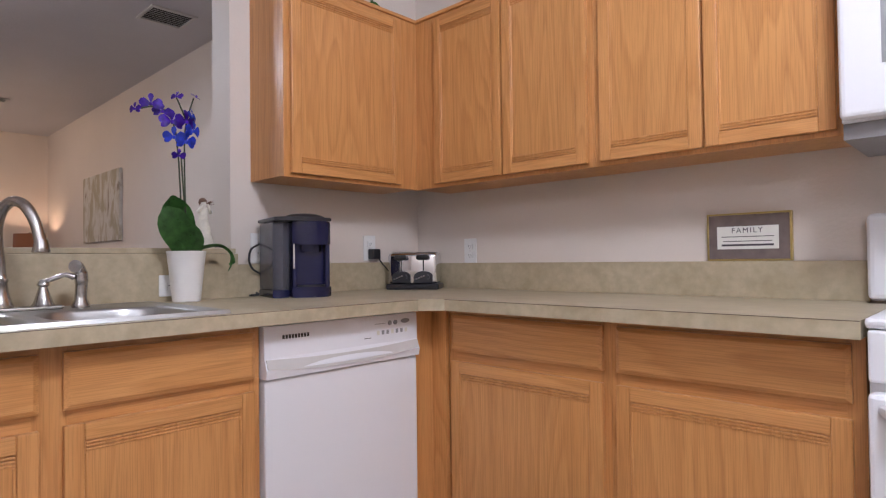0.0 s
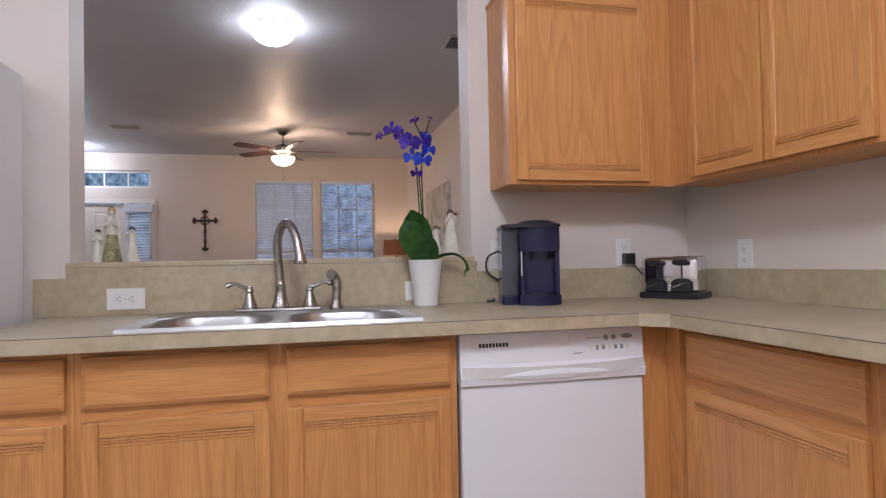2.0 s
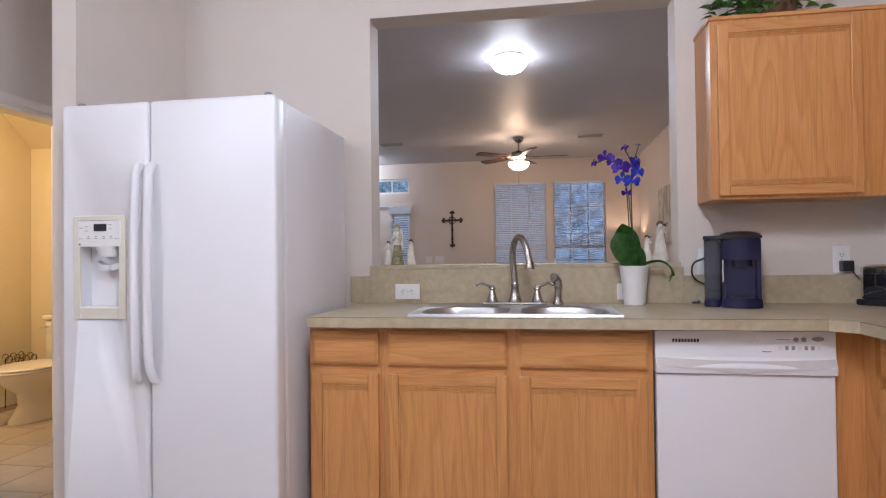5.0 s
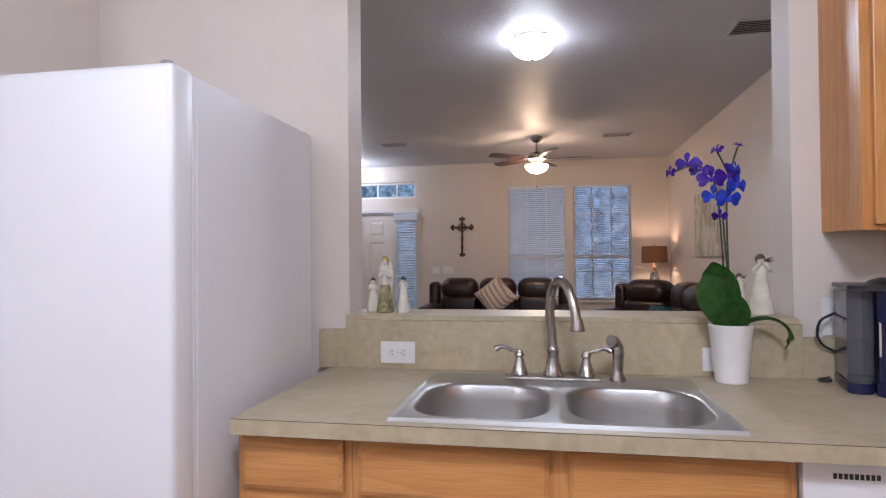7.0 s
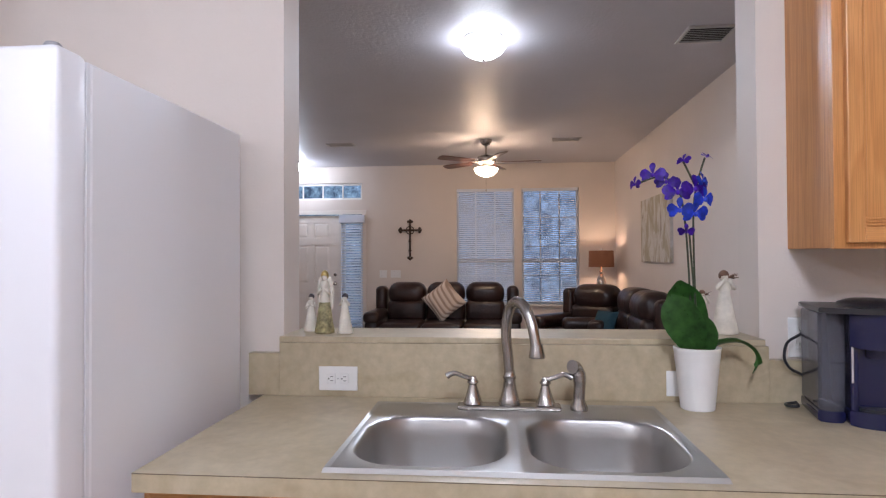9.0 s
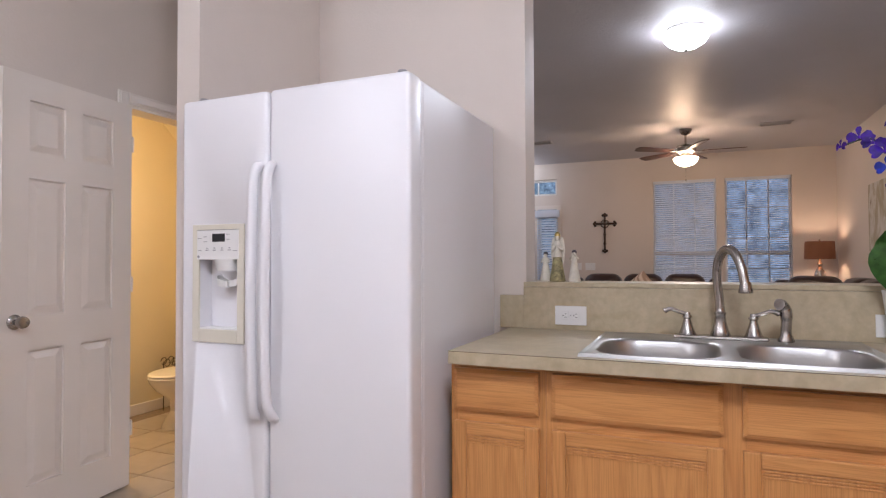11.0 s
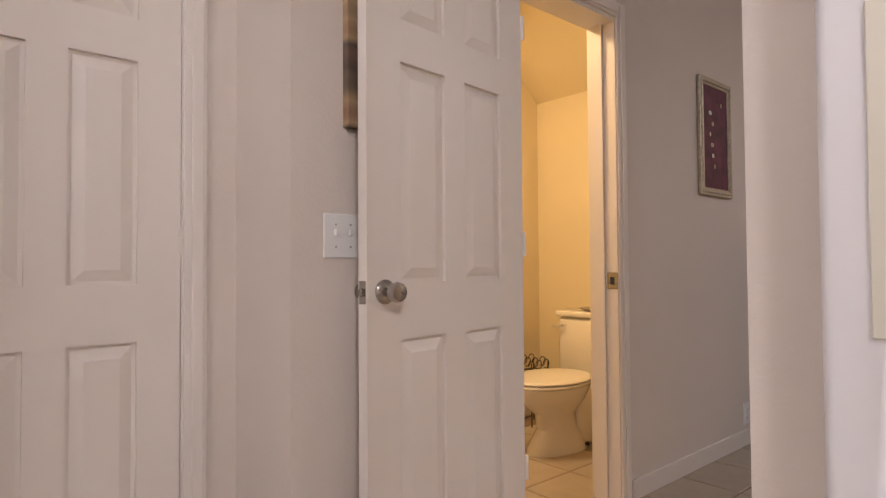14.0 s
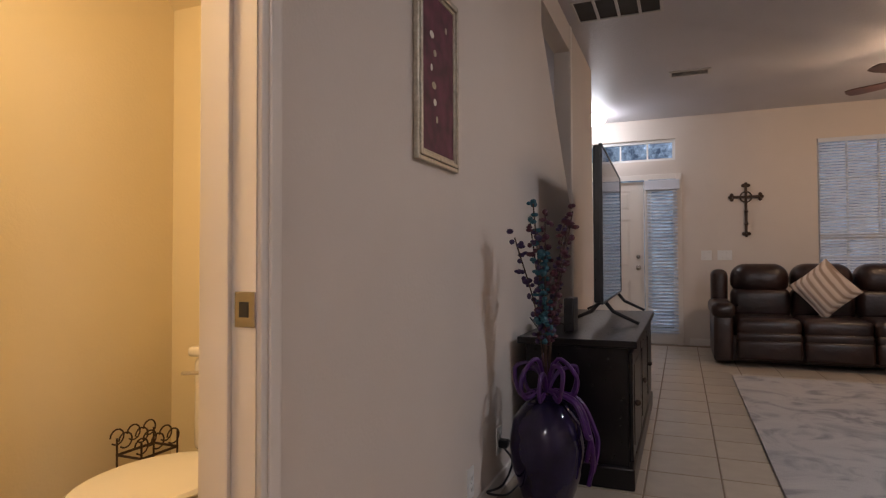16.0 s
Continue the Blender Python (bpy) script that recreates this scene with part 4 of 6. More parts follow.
part("collar", lathe([(0.025, 0), (0.025, 0.008), (0.017, 0.025), (0.016, 0.04)], (-1.755, 0.815, ZS), 18), NICKEL, sp, "", True)
pts = curve([(-1.755, 0.815, 0.950), (-1.755, 0.817, 0.99), (-1.755, 0.815, 1.022), (-1.748, 0.806, 1.040), (-1.736, 0.795, 1.043)], 6)
part("wand", tube(pts, [0.0165] * 7 + [0.0185] * 6 + [0.0165] * (len(pts) - 15) + [0.018, 0.0195], 14), NICKEL, sp, "", True)


# ---- outlets and switches ----
def plate(name, label, m, w, h, kind, group=""):
    """A wall plate: local x across, z up, the face to -y."""
    ob = thing(name, (0, 0, 0), label, "switch plate" if kind == "switch" else "outlet", group)
    part("cover", B(-w / 2, w / 2, -0.006, 0, -h / 2, h / 2, 0.0025), PLASTIC, ob)
    if kind == "outlet":
        for s in (-1, 1):
            u = part("receptacle", B(-0.0165, 0.0165, -0.0085, -0.006, s * 0.021 - 0.014, s * 0.021 + 0.014, 0.003), PLASTIC, ob)
            for q in (-0.0065, 0.0065):
                part("slot", B(q - 0.001, q + 0.001, -0.0088, -0.0084, s * 0.021 - 0.003, s * 0.021 + 0.006), RUBBER, u)
            part("slot", B(-0.002, 0.002, -0.0088, -0.0084, s * 0.021 - 0.010, s * 0.021 - 0.006), RUBBER, u)
        part("screw", B(-0.002, 0.002, -0.0072, -0.006, -0.002, 0.002), GREY, ob)
    else:
        n = 2 if w > 0.1 else 1
        for k in range(n):
            x = (k - (n - 1) / 2) * 0.046
            part("toggle", B(x - 0.005, x + 0.005, -0.016, -0.006, 0.0, 0.016, 0.002), PLASTIC, ob)
            for z in (-0.03, 0.03):
                part("screw", B(x - 0.0025, x + 0.0025, -0.0072, -0.006, z - 0.0025, z + 0.0025), GREY, ob)
    ob.matrix_world = m
    return ob


SIDE = Matrix.Rotation(radians(90), 4, "Y")
TOX = lambda x, y, z: pose(x, y, z, 0, 0, 90)
plate("wall_outlet", "white double outlet on the laminate backsplash", TOX(WK + 0.038, 0.082, 0.970) @ SIDE, 0.076, 0.125, "outlet", "kitchen outlets")
plate("wall_outlet", "white outlet half hidden behind the orchid pot", TOX(WK + 0.038, 1.155, 0.968) @ SIDE, 0.076, 0.125, "outlet", "kitchen outlets")
plate("wall_outlet", "white outlet beside the coffee maker", TOX(WK, 1.500, 1.105), 0.076, 0.120, "outlet", "kitchen outlets")
plate("wall_outlet", "white outlet with a black plug above the toaster", TOX(WK, 2.075, 1.108), 0.072, 0.120, "outlet", "kitchen outlets")
plate("wall_outlet", "white outlet on the wall over the counter", pose(-1.568, NY, 1.088), 0.076, 0.118, "outlet", "kitchen outlets")
plate("light_switch", "white double light switch half behind the open door", pose(-1.07, SY, 1.083, 0, 0, 180), 0.118, 0.118, "switch")
plate("light_switch", "white switch plate beside the entry", TOX(FX, -1.22, 1.10), 0.118, 0.118, "switch", "entry switches")
plate("light_switch", "white wide switch plate above the sofa", TOX(FX, -1.02, 1.10), 0.16, 0.118, "switch", "entry switches")
plate("wall_outlet", "white low wall outlet in the hall", pose(-3.64, SY, 0.17, 0, 0, 180), 0.072, 0.118, "outlet")
plate("wall_outlet", "white low wall outlet with a plugged cord", pose(-4.02, SY, 0.23, 0, 0, 180), 0.072, 0.118, "outlet")
plug = thing("power_plug", (-1.91, 2.09, 1.07), "square black power plug with a cord", "plug")
part("plug_body", B(-1.922, -1.885, 2.062, 2.110, 1.055, 1.103, 0.004), BLACK, plug)
part("cord", tube(curve([(-1.89, 2.10, 1.058), (-1.875, 2.125, 1.02), (-1.85, 2.16, 0.975), (-1.82, 2.21, 0.935)], 6), 0.003, 8), BLACK, plug)

# ---- orchid ----
oc = thing("orchid", (-1.818, 1.160, CT), "blue-violet orchid in a white tapered pot", "potted plant")
OX, OY = -1.818, 1.160
part("pot", lathe([(0.044, 0), (0.047, 0.003), (0.0475, 0.012), (0.060, 0.135), (0.0608, 0.137), (0.0640, 0.170), (0.0655, 0.173), (0.0650, 0.178), (0.060, 0.178), (0.058, 0.162), (0.05, 0.160)], (OX, OY, CT), 32), POTWHITE, oc, "matt white pot", True)
part("bark", ball((OX, OY, CT + 0.160), 0.06, 0.06, 0.014), HAIR, oc)


def blade(points, widths, material, parent, name="leaf", fold=0.25, across=None):
    """A leaf along points with given half widths, folded along its midrib."""
    bm = bmesh.new()
    rows = []
    pts = curve(points, 9)
    for k, p in enumerate(pts):
        d = (pts[min(k + 1, len(pts) - 1)] - pts[max(k - 1, 0)]).normalized()
        f = k / (len(pts) - 1) * (len(widths) - 1)
        a = int(min(f, len(widths) - 2))
        w = widths[a] + (widths[a + 1] - widths[a]) * (f - a)
        s = across.normalized() if across else d.cross(Vector((0, 0, 1)))
        s = (s - d * s.dot(d)).normalized()
        n = s.cross(d)
        rows.append([bm.verts.new(p + s * w * q + n * (abs(q) ** 1.5) * w * fold) for q in (-1, -0.75, -0.4, 0, 0.4, 0.75, 1)])
    for a, b in zip(rows, rows[1:]):
        for k in range(6):
            bm.faces.new((a[k], a[k + 1], b[k + 1], b[k]))
    bmesh.ops.solidify(bm, geom=bm.faces[:], thickness=0.0015)
    return part(name, bm, material, parent, "", True)


ZT = CT + 0.165
YX = Vector((0.25, 1, 0.1))
FAN = [0.018, 0.034, 0.046, 0.053, 0.054, 0.049, 0.036, 0.006]
blade([(OX, OY - 0.01, ZT - 0.01), (OX + 0.025, OY - 0.030, ZT + 0.055), (OX + 0.030, OY - 0.058, ZT + 0.115), (OX + 0.022, OY - 0.078, ZT + 0.165)], FAN, GREEN, oc, fold=0.22, across=Vector((0.35, 0.85, 0.30)))
blade([(OX - 0.01, OY, ZT - 0.01), (OX - 0.012, OY - 0.014, ZT + 0.075), (OX - 0.008, OY - 0.034, ZT + 0.150), (OX + 0.012, OY - 0.052, ZT + 0.205)], FAN, GREEN, oc, fold=0.22, across=Vector((0.2, 1, 0.1)))
blade([(OX + 0.01, OY + 0.01, ZT - 0.01), (OX + 0.020, OY + 0.012, ZT + 0.04), (OX + 0.020, OY + 0.000, ZT + 0.085), (OX + 0.018, OY - 0.018, ZT + 0.125)], [0.018, 0.034, 0.040, 0.036, 0.022, 0.005], GREEN, oc, fold=0.2, across=Vector((0.2, 1, 0.2)))
blade([(OX, OY + 0.02, ZT - 0.005), (OX + 0.01, OY + 0.06, ZT + 0.020), (OX + 0.02, OY + 0.11, ZT + 0.028), (OX + 0.02, OY + 0.148, ZT + 0.005), (OX + 0.015, OY + 0.162, ZT - 0.035), (OX + 0.01, OY + 0.150, ZT - 0.062)], [0.012, 0.022, 0.019, 0.012, 0.010, 0.010, 0.003], GREEN, oc, fold=0.6)
stems = [[(OX - 0.005, OY - 0.010, ZT), (OX, OY - 0.020, ZT + 0.22), (OX, OY - 0.030, ZT + 0.38), (OX + 0.005, OY - 0.050, ZT + 0.47), (OX + 0.01, OY - 0.10, ZT + 0.505), (OX + 0.01, OY - 0.170, ZT + 0.485)],
         [(OX + 0.005, OY, ZT), (OX + 0.008, OY - 0.008, ZT + 0.26), (OX + 0.005, OY - 0.006, ZT + 0.42), (OX, OY + 0.010, ZT + 0.50), (OX, OY + 0.028, ZT + 0.56)],
         [(OX, OY + 0.010, ZT), (OX + 0.006, OY - 0.010, ZT + 0.2), (OX + 0.006, OY - 0.020, ZT + 0.35)],
         [(OX, OY + 0.004, ZT + 0.47), (OX + 0.004, OY - 0.02, ZT + 0.52), (OX + 0.004, OY - 0.034, ZT + 0.55)]]
for s in stems:
    p = curve(s, 6)
    part("stem", tube(p, 0.0028, 8), STEM, oc, "", True)
rng = random.Random(4)


def bloom(place, size, facing, material):
    bm = bmesh.new()
    q = Vector(facing).to_track_quat("Z", "Y")
    for k, (ang, ln, wd) in enumerate(((90, 1.0, 0.52), (210, 1.0, 0.5), (330, 1.0, 0.5), (10, 1.05, 0.85), (170, 1.05, 0.85))):
        c = bm.verts.new((0, 0, 0.0))
        pr = []
        for f, w in ((0.3, 0.55), (0.65, 1.0), (0.9, 0.65), (1.0, 0.0)):
            for s in ((-1, 1) if w else (0,)):
                a = radians(ang)
                x, y = ln * f * math.cos(a) - s * w * wd * 0.5 * math.sin(a), ln * f * math.sin(a) + s * w * wd * 0.5 * math.cos(a)
                pr.append(bm.verts.new((x, y, 0.18 * math.sin(f * 3) + rng.uniform(-0.04, 0.04) - 0.1 * k / 5)))
        l0, r0, l1, r1, l2, r2, tip = pr
        for f in ((c, r0, l0), (l0, r0, r1, l1), (l1, r1, r2, l2), (l2, r2, tip)):
            bm.faces.new(f)
    bmesh.ops.solidify(bm, geom=bm.faces[:], thickness=0.03)
    ball((0, -0.08, 0.18), 0.16, 0.2, 0.2, bm, 8, 6)
    mapped(bm, Matrix.LocRotScale(Vector(place), q, (size, size, size)))
    return part("flower", bm, material, oc, "", True)


for dy, dz, s, mt, fc in ((-0.172, 0.485, 0.026, PETAL, (0.4, -0.8, 0.1)), (-0.122, 0.512, 0.040, PETAL, (0.9, -0.4, 0.1)), (-0.085, 0.490, 0.036, PETAL, (0.8, -0.2, 0.3)), (-0.054, 0.462, 0.046, PETAL, (1, -0.1, 0)), (-0.006, 0.470, 0.046, PETAL, (1, 0.3, 0.1)),
                          (0.020, 0.440, 0.040, PETAL_B, (0.9, 0.5, 0)), (-0.046, 0.410, 0.040, PETAL_B, (0.9, -0.4, -0.1)), (-0.006, 0.400, 0.044, PETAL_B, (1, 0.2, -0.2)), (0.016, 0.492, 0.030, PETAL_B, (0.7, 0.6, 0.2)),
                          (-0.030, 0.348, 0.026, PETAL, (0.9, -0.2, -0.5)), (-0.035, 0.552, 0.025, PETAL, (0.5, -0.6, 0.4)), (0.029, 0.562, 0.024, PETAL, (0.4, 0.4, 0.8))):
    bloom((OX + 0.012, OY + dy, ZT + dz), 0.9 * s, fc, mt)

# ---- coffee maker ----
cm = thing("coffee_maker", (-1.70, 1.565, CT), "navy single-cup coffee maker with a clear water tank", "coffee maker")
CM = Matrix.Translation((-1.738, 1.568, CT)) @ Matrix.Rotation(radians(-14), 4, "Z")


def cmp(name, bm, mat, label="", smooth=False, parent=None):
    return part(name, mapped(bm, CM), mat, parent or cm, label, smooth)


def bowed(x0, x1, bow, y0, y1, n=10):
    """A plan outline with a bowed front."""
    out = [(x0, y0), (x0, y1)]
    for k in range(n + 1):
        y = y1 + (y0 - y1) * k / n
        f = 2 * (y - y0) / (y1 - y0) - 1
        out.append((x1 + bow * (1 - f * f), y))
    return out[::-1]


def shell(outline, z0, z1, bevel=0.006):
    bm = prism(outline, "z", z0, z1)
    es = [e for e in bm.edges if abs(e.verts[0].co.z - e.verts[1].co.z) < 1e-6]
    bmesh.ops.bevel(bm, geom=es, offset=bevel, segments=2, affect="EDGES", profile=0.5)
    return bm


cmp("base", shell(bowed(-0.125, 0.090, 0.030, -0.058, 0.096), 0.0, 0.040), NAVY, "", True)
cmp("column", shell(bowed(-0.125, 0.060, 0.0, -0.052, 0.091), 0.036, 0.225), NAVY, "", True)
for y in (-0.054, 0.075):
    cmp("side_panel", B(-0.10, 0.088, y, y + 0.018, 0.036, 0.215, 0.005), NAVY)
cmp("brew_head", shell(bowed(-0.125, 0.088, 0.030, -0.056, 0.094), 0.200, 0.290), NAVY, "", True)
cmp("spout_block", shell(bowed(0.0, 0.070, 0.016, -0.015, 0.062), 0.172, 0.204), NAVY, "", True)
lid = shell(bowed(-0.130, 0.092, 0.034, -0.126, 0.098), 0.290, 0.304, 0.004)
cmp("lid", lid, BLACK, "dark flat lid")
cmp("lid_dome", lathe([(0.098, 0.0), (0.090, 0.010), (0.060, 0.019), (0.015, 0.022)], (-0.008, 0.02, 0.303), 28, None, 1.0, 0.85), BLACK, "", True)
cmp("drip_tray", shell(bowed(0.060, 0.086, 0.022, -0.034, 0.074), 0.040, 0.046, 0.002), BLACK)
tk = cmp("water_tank", shell(bowed(-0.118, 0.060, 0.012, -0.122, -0.060), 0.030, 0.288), TANK, "clear smoke water tank", True)
cmp("tank_foot", shell(bowed(-0.120, 0.062, 0.012, -0.124, -0.060), 0.0, 0.030), NAVY, "", True, tk)
# white highlight on the left edge, put in as a thin chrome strip
cmp("trim_strip", B(0.086, 0.0895, -0.053, -0.048, 0.11, 0.235), CHROME)
part("cord", tube(curve([(-1.922, 1.500, 1.125), (-1.885, 1.475, 1.118), (-1.862, 1.430, 1.098), (-1.860, 1.420, 1.055), (-1.870, 1.440, 1.022), (-1.880, 1.480, 1.00), (-1.885, 1.52, 0.97)], 6), 0.0042, 8), BLACK, cm, "black power cord loop")
part("cord", tube(curve([(-1.885, 1.46, 0.918), (-1.865, 1.425, 0.919), (-1.835, 1.418, 0.920), (-1.825, 1.44, 0.922), (-1.850, 1.445, 0.928)], 6), 0.0042, 8), BLACK, cm, "coiled black cord")

# ---- toaster ----
to = thing("toaster", (-1.76, 2.24, CT), "chrome four-slice toaster with black controls", "toaster")
TP = Matrix.Translation((-1.762, 2.222, CT)) @ Matrix.Rotation(radians(35), 4, "Z") @ Matrix.Scale(0.9, 4)


def tp(name, bm, mat, label="", smooth=False):
    return part(name, mapped(bm, TP), mat, to, label, smooth)


MIRROR = mottled("polished_steel", (0.80, 0.81, 0.84), 0.07, 0.04, 12, metal=1.0)
tp("base", B(-0.138, 0.138, -0.105, 0.062, 0.0, 0.030, 0.008), BLACK)
tp("shell", B(-0.130, 0.130, -0.090, 0.055, 0.028, 0.190, 0.020, 4), MIRROR, "polished chrome shell", True)
tp("front_divider", B(-0.006, 0.006, -0.0955, -0.090, 0.034, 0.064, 0.001), MIRROR)
for s in (-1, 1):
    bm = bmesh.new()
    prism([(s * 0.058 - 0.048, 0.034), (s * 0.058 + 0.048, 0.034), (s * 0.058 + 0.048, 0.076), (s * 0.058 + 0.030, 0.090), (s * 0.058, 0.095), (s * 0.058 - 0.030, 0.090), (s * 0.058 - 0.048, 0.076)], "y", -0.0955, -0.089, bm)
    tp("front_bezel", bm, BLACK, "black control panel")
    tp("lever_slot", B(s * 0.058 - 0.003, s * 0.058 + 0.003, -0.0925, -0.089, 0.096, 0.160), BLACK)
    tp("lever", B(s * 0.058 - 0.034, s * 0.058 + 0.034, -0.124, -0.091, 0.152, 0.178, 0.011, 3), BLACK, "black lowering lever", True)
    tp("dial", mapped(lathe([(0.011, 0), (0.010, 0.012)], seg=16), Matrix.Translation((s * 0.058 + 0.022, -0.095, 0.064)) @ Matrix.Rotation(radians(90), 4, "X")), BLACK, "black browning dial")
    for k in range(4):
        tp("button", B(s * 0.058 - 0.040 + 0.013 * k, s * 0.058 - 0.031 + 0.013 * k, -0.0985, -0.0955, 0.052 + 0.005 * k, 0.057 + 0.005 * k, 0.001), CHROME)
    for k in (-1, 1):
        tp("slot", B(s * 0.062 - 0.05, s * 0.062 + 0.05, -0.017 + k * 0.030 - 0.010, -0.017 + k * 0.030 + 0.010, 0.1895, 0.1915), BLACK)

# ---- framed sign ----
sg = thing("framed_sign", (-0.343, NY - 0.03, 1.033), "small gold-framed family sign leaning above the backsplash", "framed sign")
ya = NY - 0.016
bm = bmesh.new()
for a in ((-0.473, -0.214, 1.033, 1.039), (-0.473, -0.214, 1.186, 1.192), (-0.473, -0.467, 1.039, 1.186), (-0.220, -0.214, 1.039, 1.186)):
    box(bm, a[0], a[1], ya - 0.004, NY - 0.001, a[2], a[3], 0.001)
part("frame", bm, BRASS, sg, "thin gold frame")
part("mat_board", B(-0.467, -0.220, ya, NY - 0.002, 1.039, 1.186), TAUPE, sg)
part("print", B(-0.440, -0.252, ya - 0.002, ya, 1.072, 1.148), PAPER, sg)


def words(text, size, m, material, parent, name="lettering"):
    c = bpy.data.curves.new(name, "FONT")
    c.body, c.size, c.extrude, c.align_x = text, size, 0.0004, "CENTER"
    c.space_character = 1.3
    tmp = new(name, c)
    me = bpy.data.meshes.new_from_object(tmp.evaluated_get(bpy.context.evaluated_depsgraph_get()))
    bpy.data.objects.remove(tmp)
    bm = bmesh.new()
    bm.from_mesh(me)
    bpy.data.meshes.remove(me)
    return part(name, mapped(bm, m), material, parent)


words("FAMILY", 0.024, pose(-0.346, ya - 0.0025, 1.126, 90, 0, 0), INK, sg)
for k, w in enumerate((0.08, 0.075, 0.08)):
    part("text_bar", B(-0.346 - w, -0.346 + w, ya - 0.0028, ya - 0.002, 1.112 - 0.015 * k, 1.1145 - 0.015 * k + (0.004 if k == 2 else 0)), INK, sg)

# ---- plant on the cabinet ----
pl = thing("trailing_plant", (-1.76, 1.74, UZ1 + 0.018), "bushy green trailing plant on top of the cabinet", "potted plant")
ZP = UZ1 + 0.018
part("basket", lathe([(0.07, 0), (0.085, 0.05), (0.09, 0.09), (0.08, 0.09), (0.075, 0.07)], (-1.765, 1.76, ZP), 20), HAIR, pl, "low dark basket", True)
rng = random.Random(9)
leaf_v, leaf_f = [], []
for k in range(230):
    a = rng.uniform(0, 6.28)
    r = rng.uniform(0.02, 0.22)
    base = Vector((-1.755 + 0.45 * r * math.cos(a), 1.715 + r * math.sin(a), ZP + rng.uniform(0.02, 0.24) - 0.10 * (r / 0.25) ** 2 * rng.random()))
    base.z = max(base.z, ZP + 0.012)
    d = Vector((math.cos(a) * 0.6 + 0.35, math.sin(a) + rng.uniform(-0.4, 0.4), rng.uniform(-0.35, 0.5))).normalized()
    s = d.cross(Vector((rng.uniform(-0.4, 0.4), 0, 1))).normalized()
    n = s.cross(d)
    L, W = rng.uniform(0.045, 0.08), rng.uniform(0.016, 0.026)
    b0 = len(leaf_v)
    for f, w, h in ((0, 0.05, 0), (0.35, 1, 0.1), (0.7, 0.75, 0.05), (1, 0, -0.12)):
        c = base + d * L * f + n * L * h
        leaf_v += [c - s * W * w + n * W * 0.3 * w, c, c + s * W * w + n * W * 0.3 * w]
    for q in range(3):
        u = b0 + 3 * q
        leaf_f += [[u, u + 1, u + 4, u + 3], [u + 1, u + 2, u + 5, u + 4]]
me = bpy.data.meshes.new("foliage")
me.from_pydata([v - Vector(pl.location) for v in leaf_v], [], leaf_f)
me.materials.append(mottled("ivy_green", (0.075, 0.19, 0.045), 0.4, 0.5, 22))
fol = new("foliage", me)
fol.parent = pl
tagged(fol, "", "", "", "stuff")


# ---- statuettes on the ledge ----
def statuette(label, x, y, h, robe, hair, arms, wings=None, flowers=False):
    bm = lathe([(0.20, 0), (0.21, 0.02), (0.17, 0.2), (0.115, 0.5), (0.085, 0.66), (0.105, 0.76), (0.09, 0.82), (0.04, 0.85), (0.035, 0.87)], seg=16)
    ball((0, 0, 0.92), 0.075, 0.07, 0.085, bm, 12, 8)
    nf = len(bm.faces)
    ball((-0.015, 0, 0.935), 0.088, 0.082, 0.088, bm, 12, 8)
    nh = len(bm.faces)
    for s in (-1, 1):
        tube([(0, s * 0.10, 0.76), (0.06, s * 0.13, 0.64 if not arms else 0.72), (0.13, s * 0.03, 0.72 if not arms else 0.88)], [0.035, 0.03, 0.025], 8, bm)
    na = len(bm.faces)
    if wings:
        for s in (-1, 1):
            ball((-0.07, s * 0.10, 0.62), 0.035, 0.085, 0.30, bm, 10, 8)
    nw = len(bm.faces)
    if flowers:
        r = random.Random(int(h * 1000))
        for k in range(14):
            a, b = r.uniform(0, 6.28), r.uniform(0.02, 0.15)
            tube([(0.05, 0.05, 0.90), (0.05 + 0.3 * b * math.cos(a), 0.08 + b * math.sin(a), 0.94 + b * r.uniform(-0.6, 0.5))], [0.012, 0.004], 5, bm)
    slim = 0.78 if wings else 1.0
    mapped(bm, Matrix.LocRotScale((x, y, 1.102), None, (h * slim, h * slim, h)))
    me = bpy.data.meshes.new("statuette")
    bmesh.ops.recalc_face_normals(bm, faces=bm.faces)
    bmesh.ops.translate(bm, verts=bm.verts, vec=(-x, -y, -1.102))
    for k, f in enumerate(bm.faces):
        f.smooth = True
        f.material_index = 1 if nf <= k < nh else 2 if na <= k < nw else 1 if k >= nw else 2 if wings and f.calc_center_median().z > 0.42 * h else 0
    bm.to_mesh(me)
    bm.free()
    for m in (robe, hair, wings or robe):
        me.materials.append(m)
    ob = new("statuette", me)
    ob.location = (x, y, 1.102)
    return tagged(ob, label, "statue", "ledge statuettes")


statuette("small white resin statuette with dark hair", -2.035, -0.052, 0.125, ROBE, INK, False)
statuette("taller olive angel statuette with cream wings", -1.985, 0.010, 0.205, ROBE_G, BRASS, False, ROBE)
statuette("small white resin statuette holding up its hands", -1.975, 0.082, 0.130, ROBE, INK, True)
statuette("white resin statuette with a spray of brown twigs", -2.035, 1.318, 0.200, ROBE, HAIR, True, None, True)
statuette("shorter white resin statuette with brown twigs", -2.075, 1.262, 0.135, ROBE, HAIR, True, None, True)

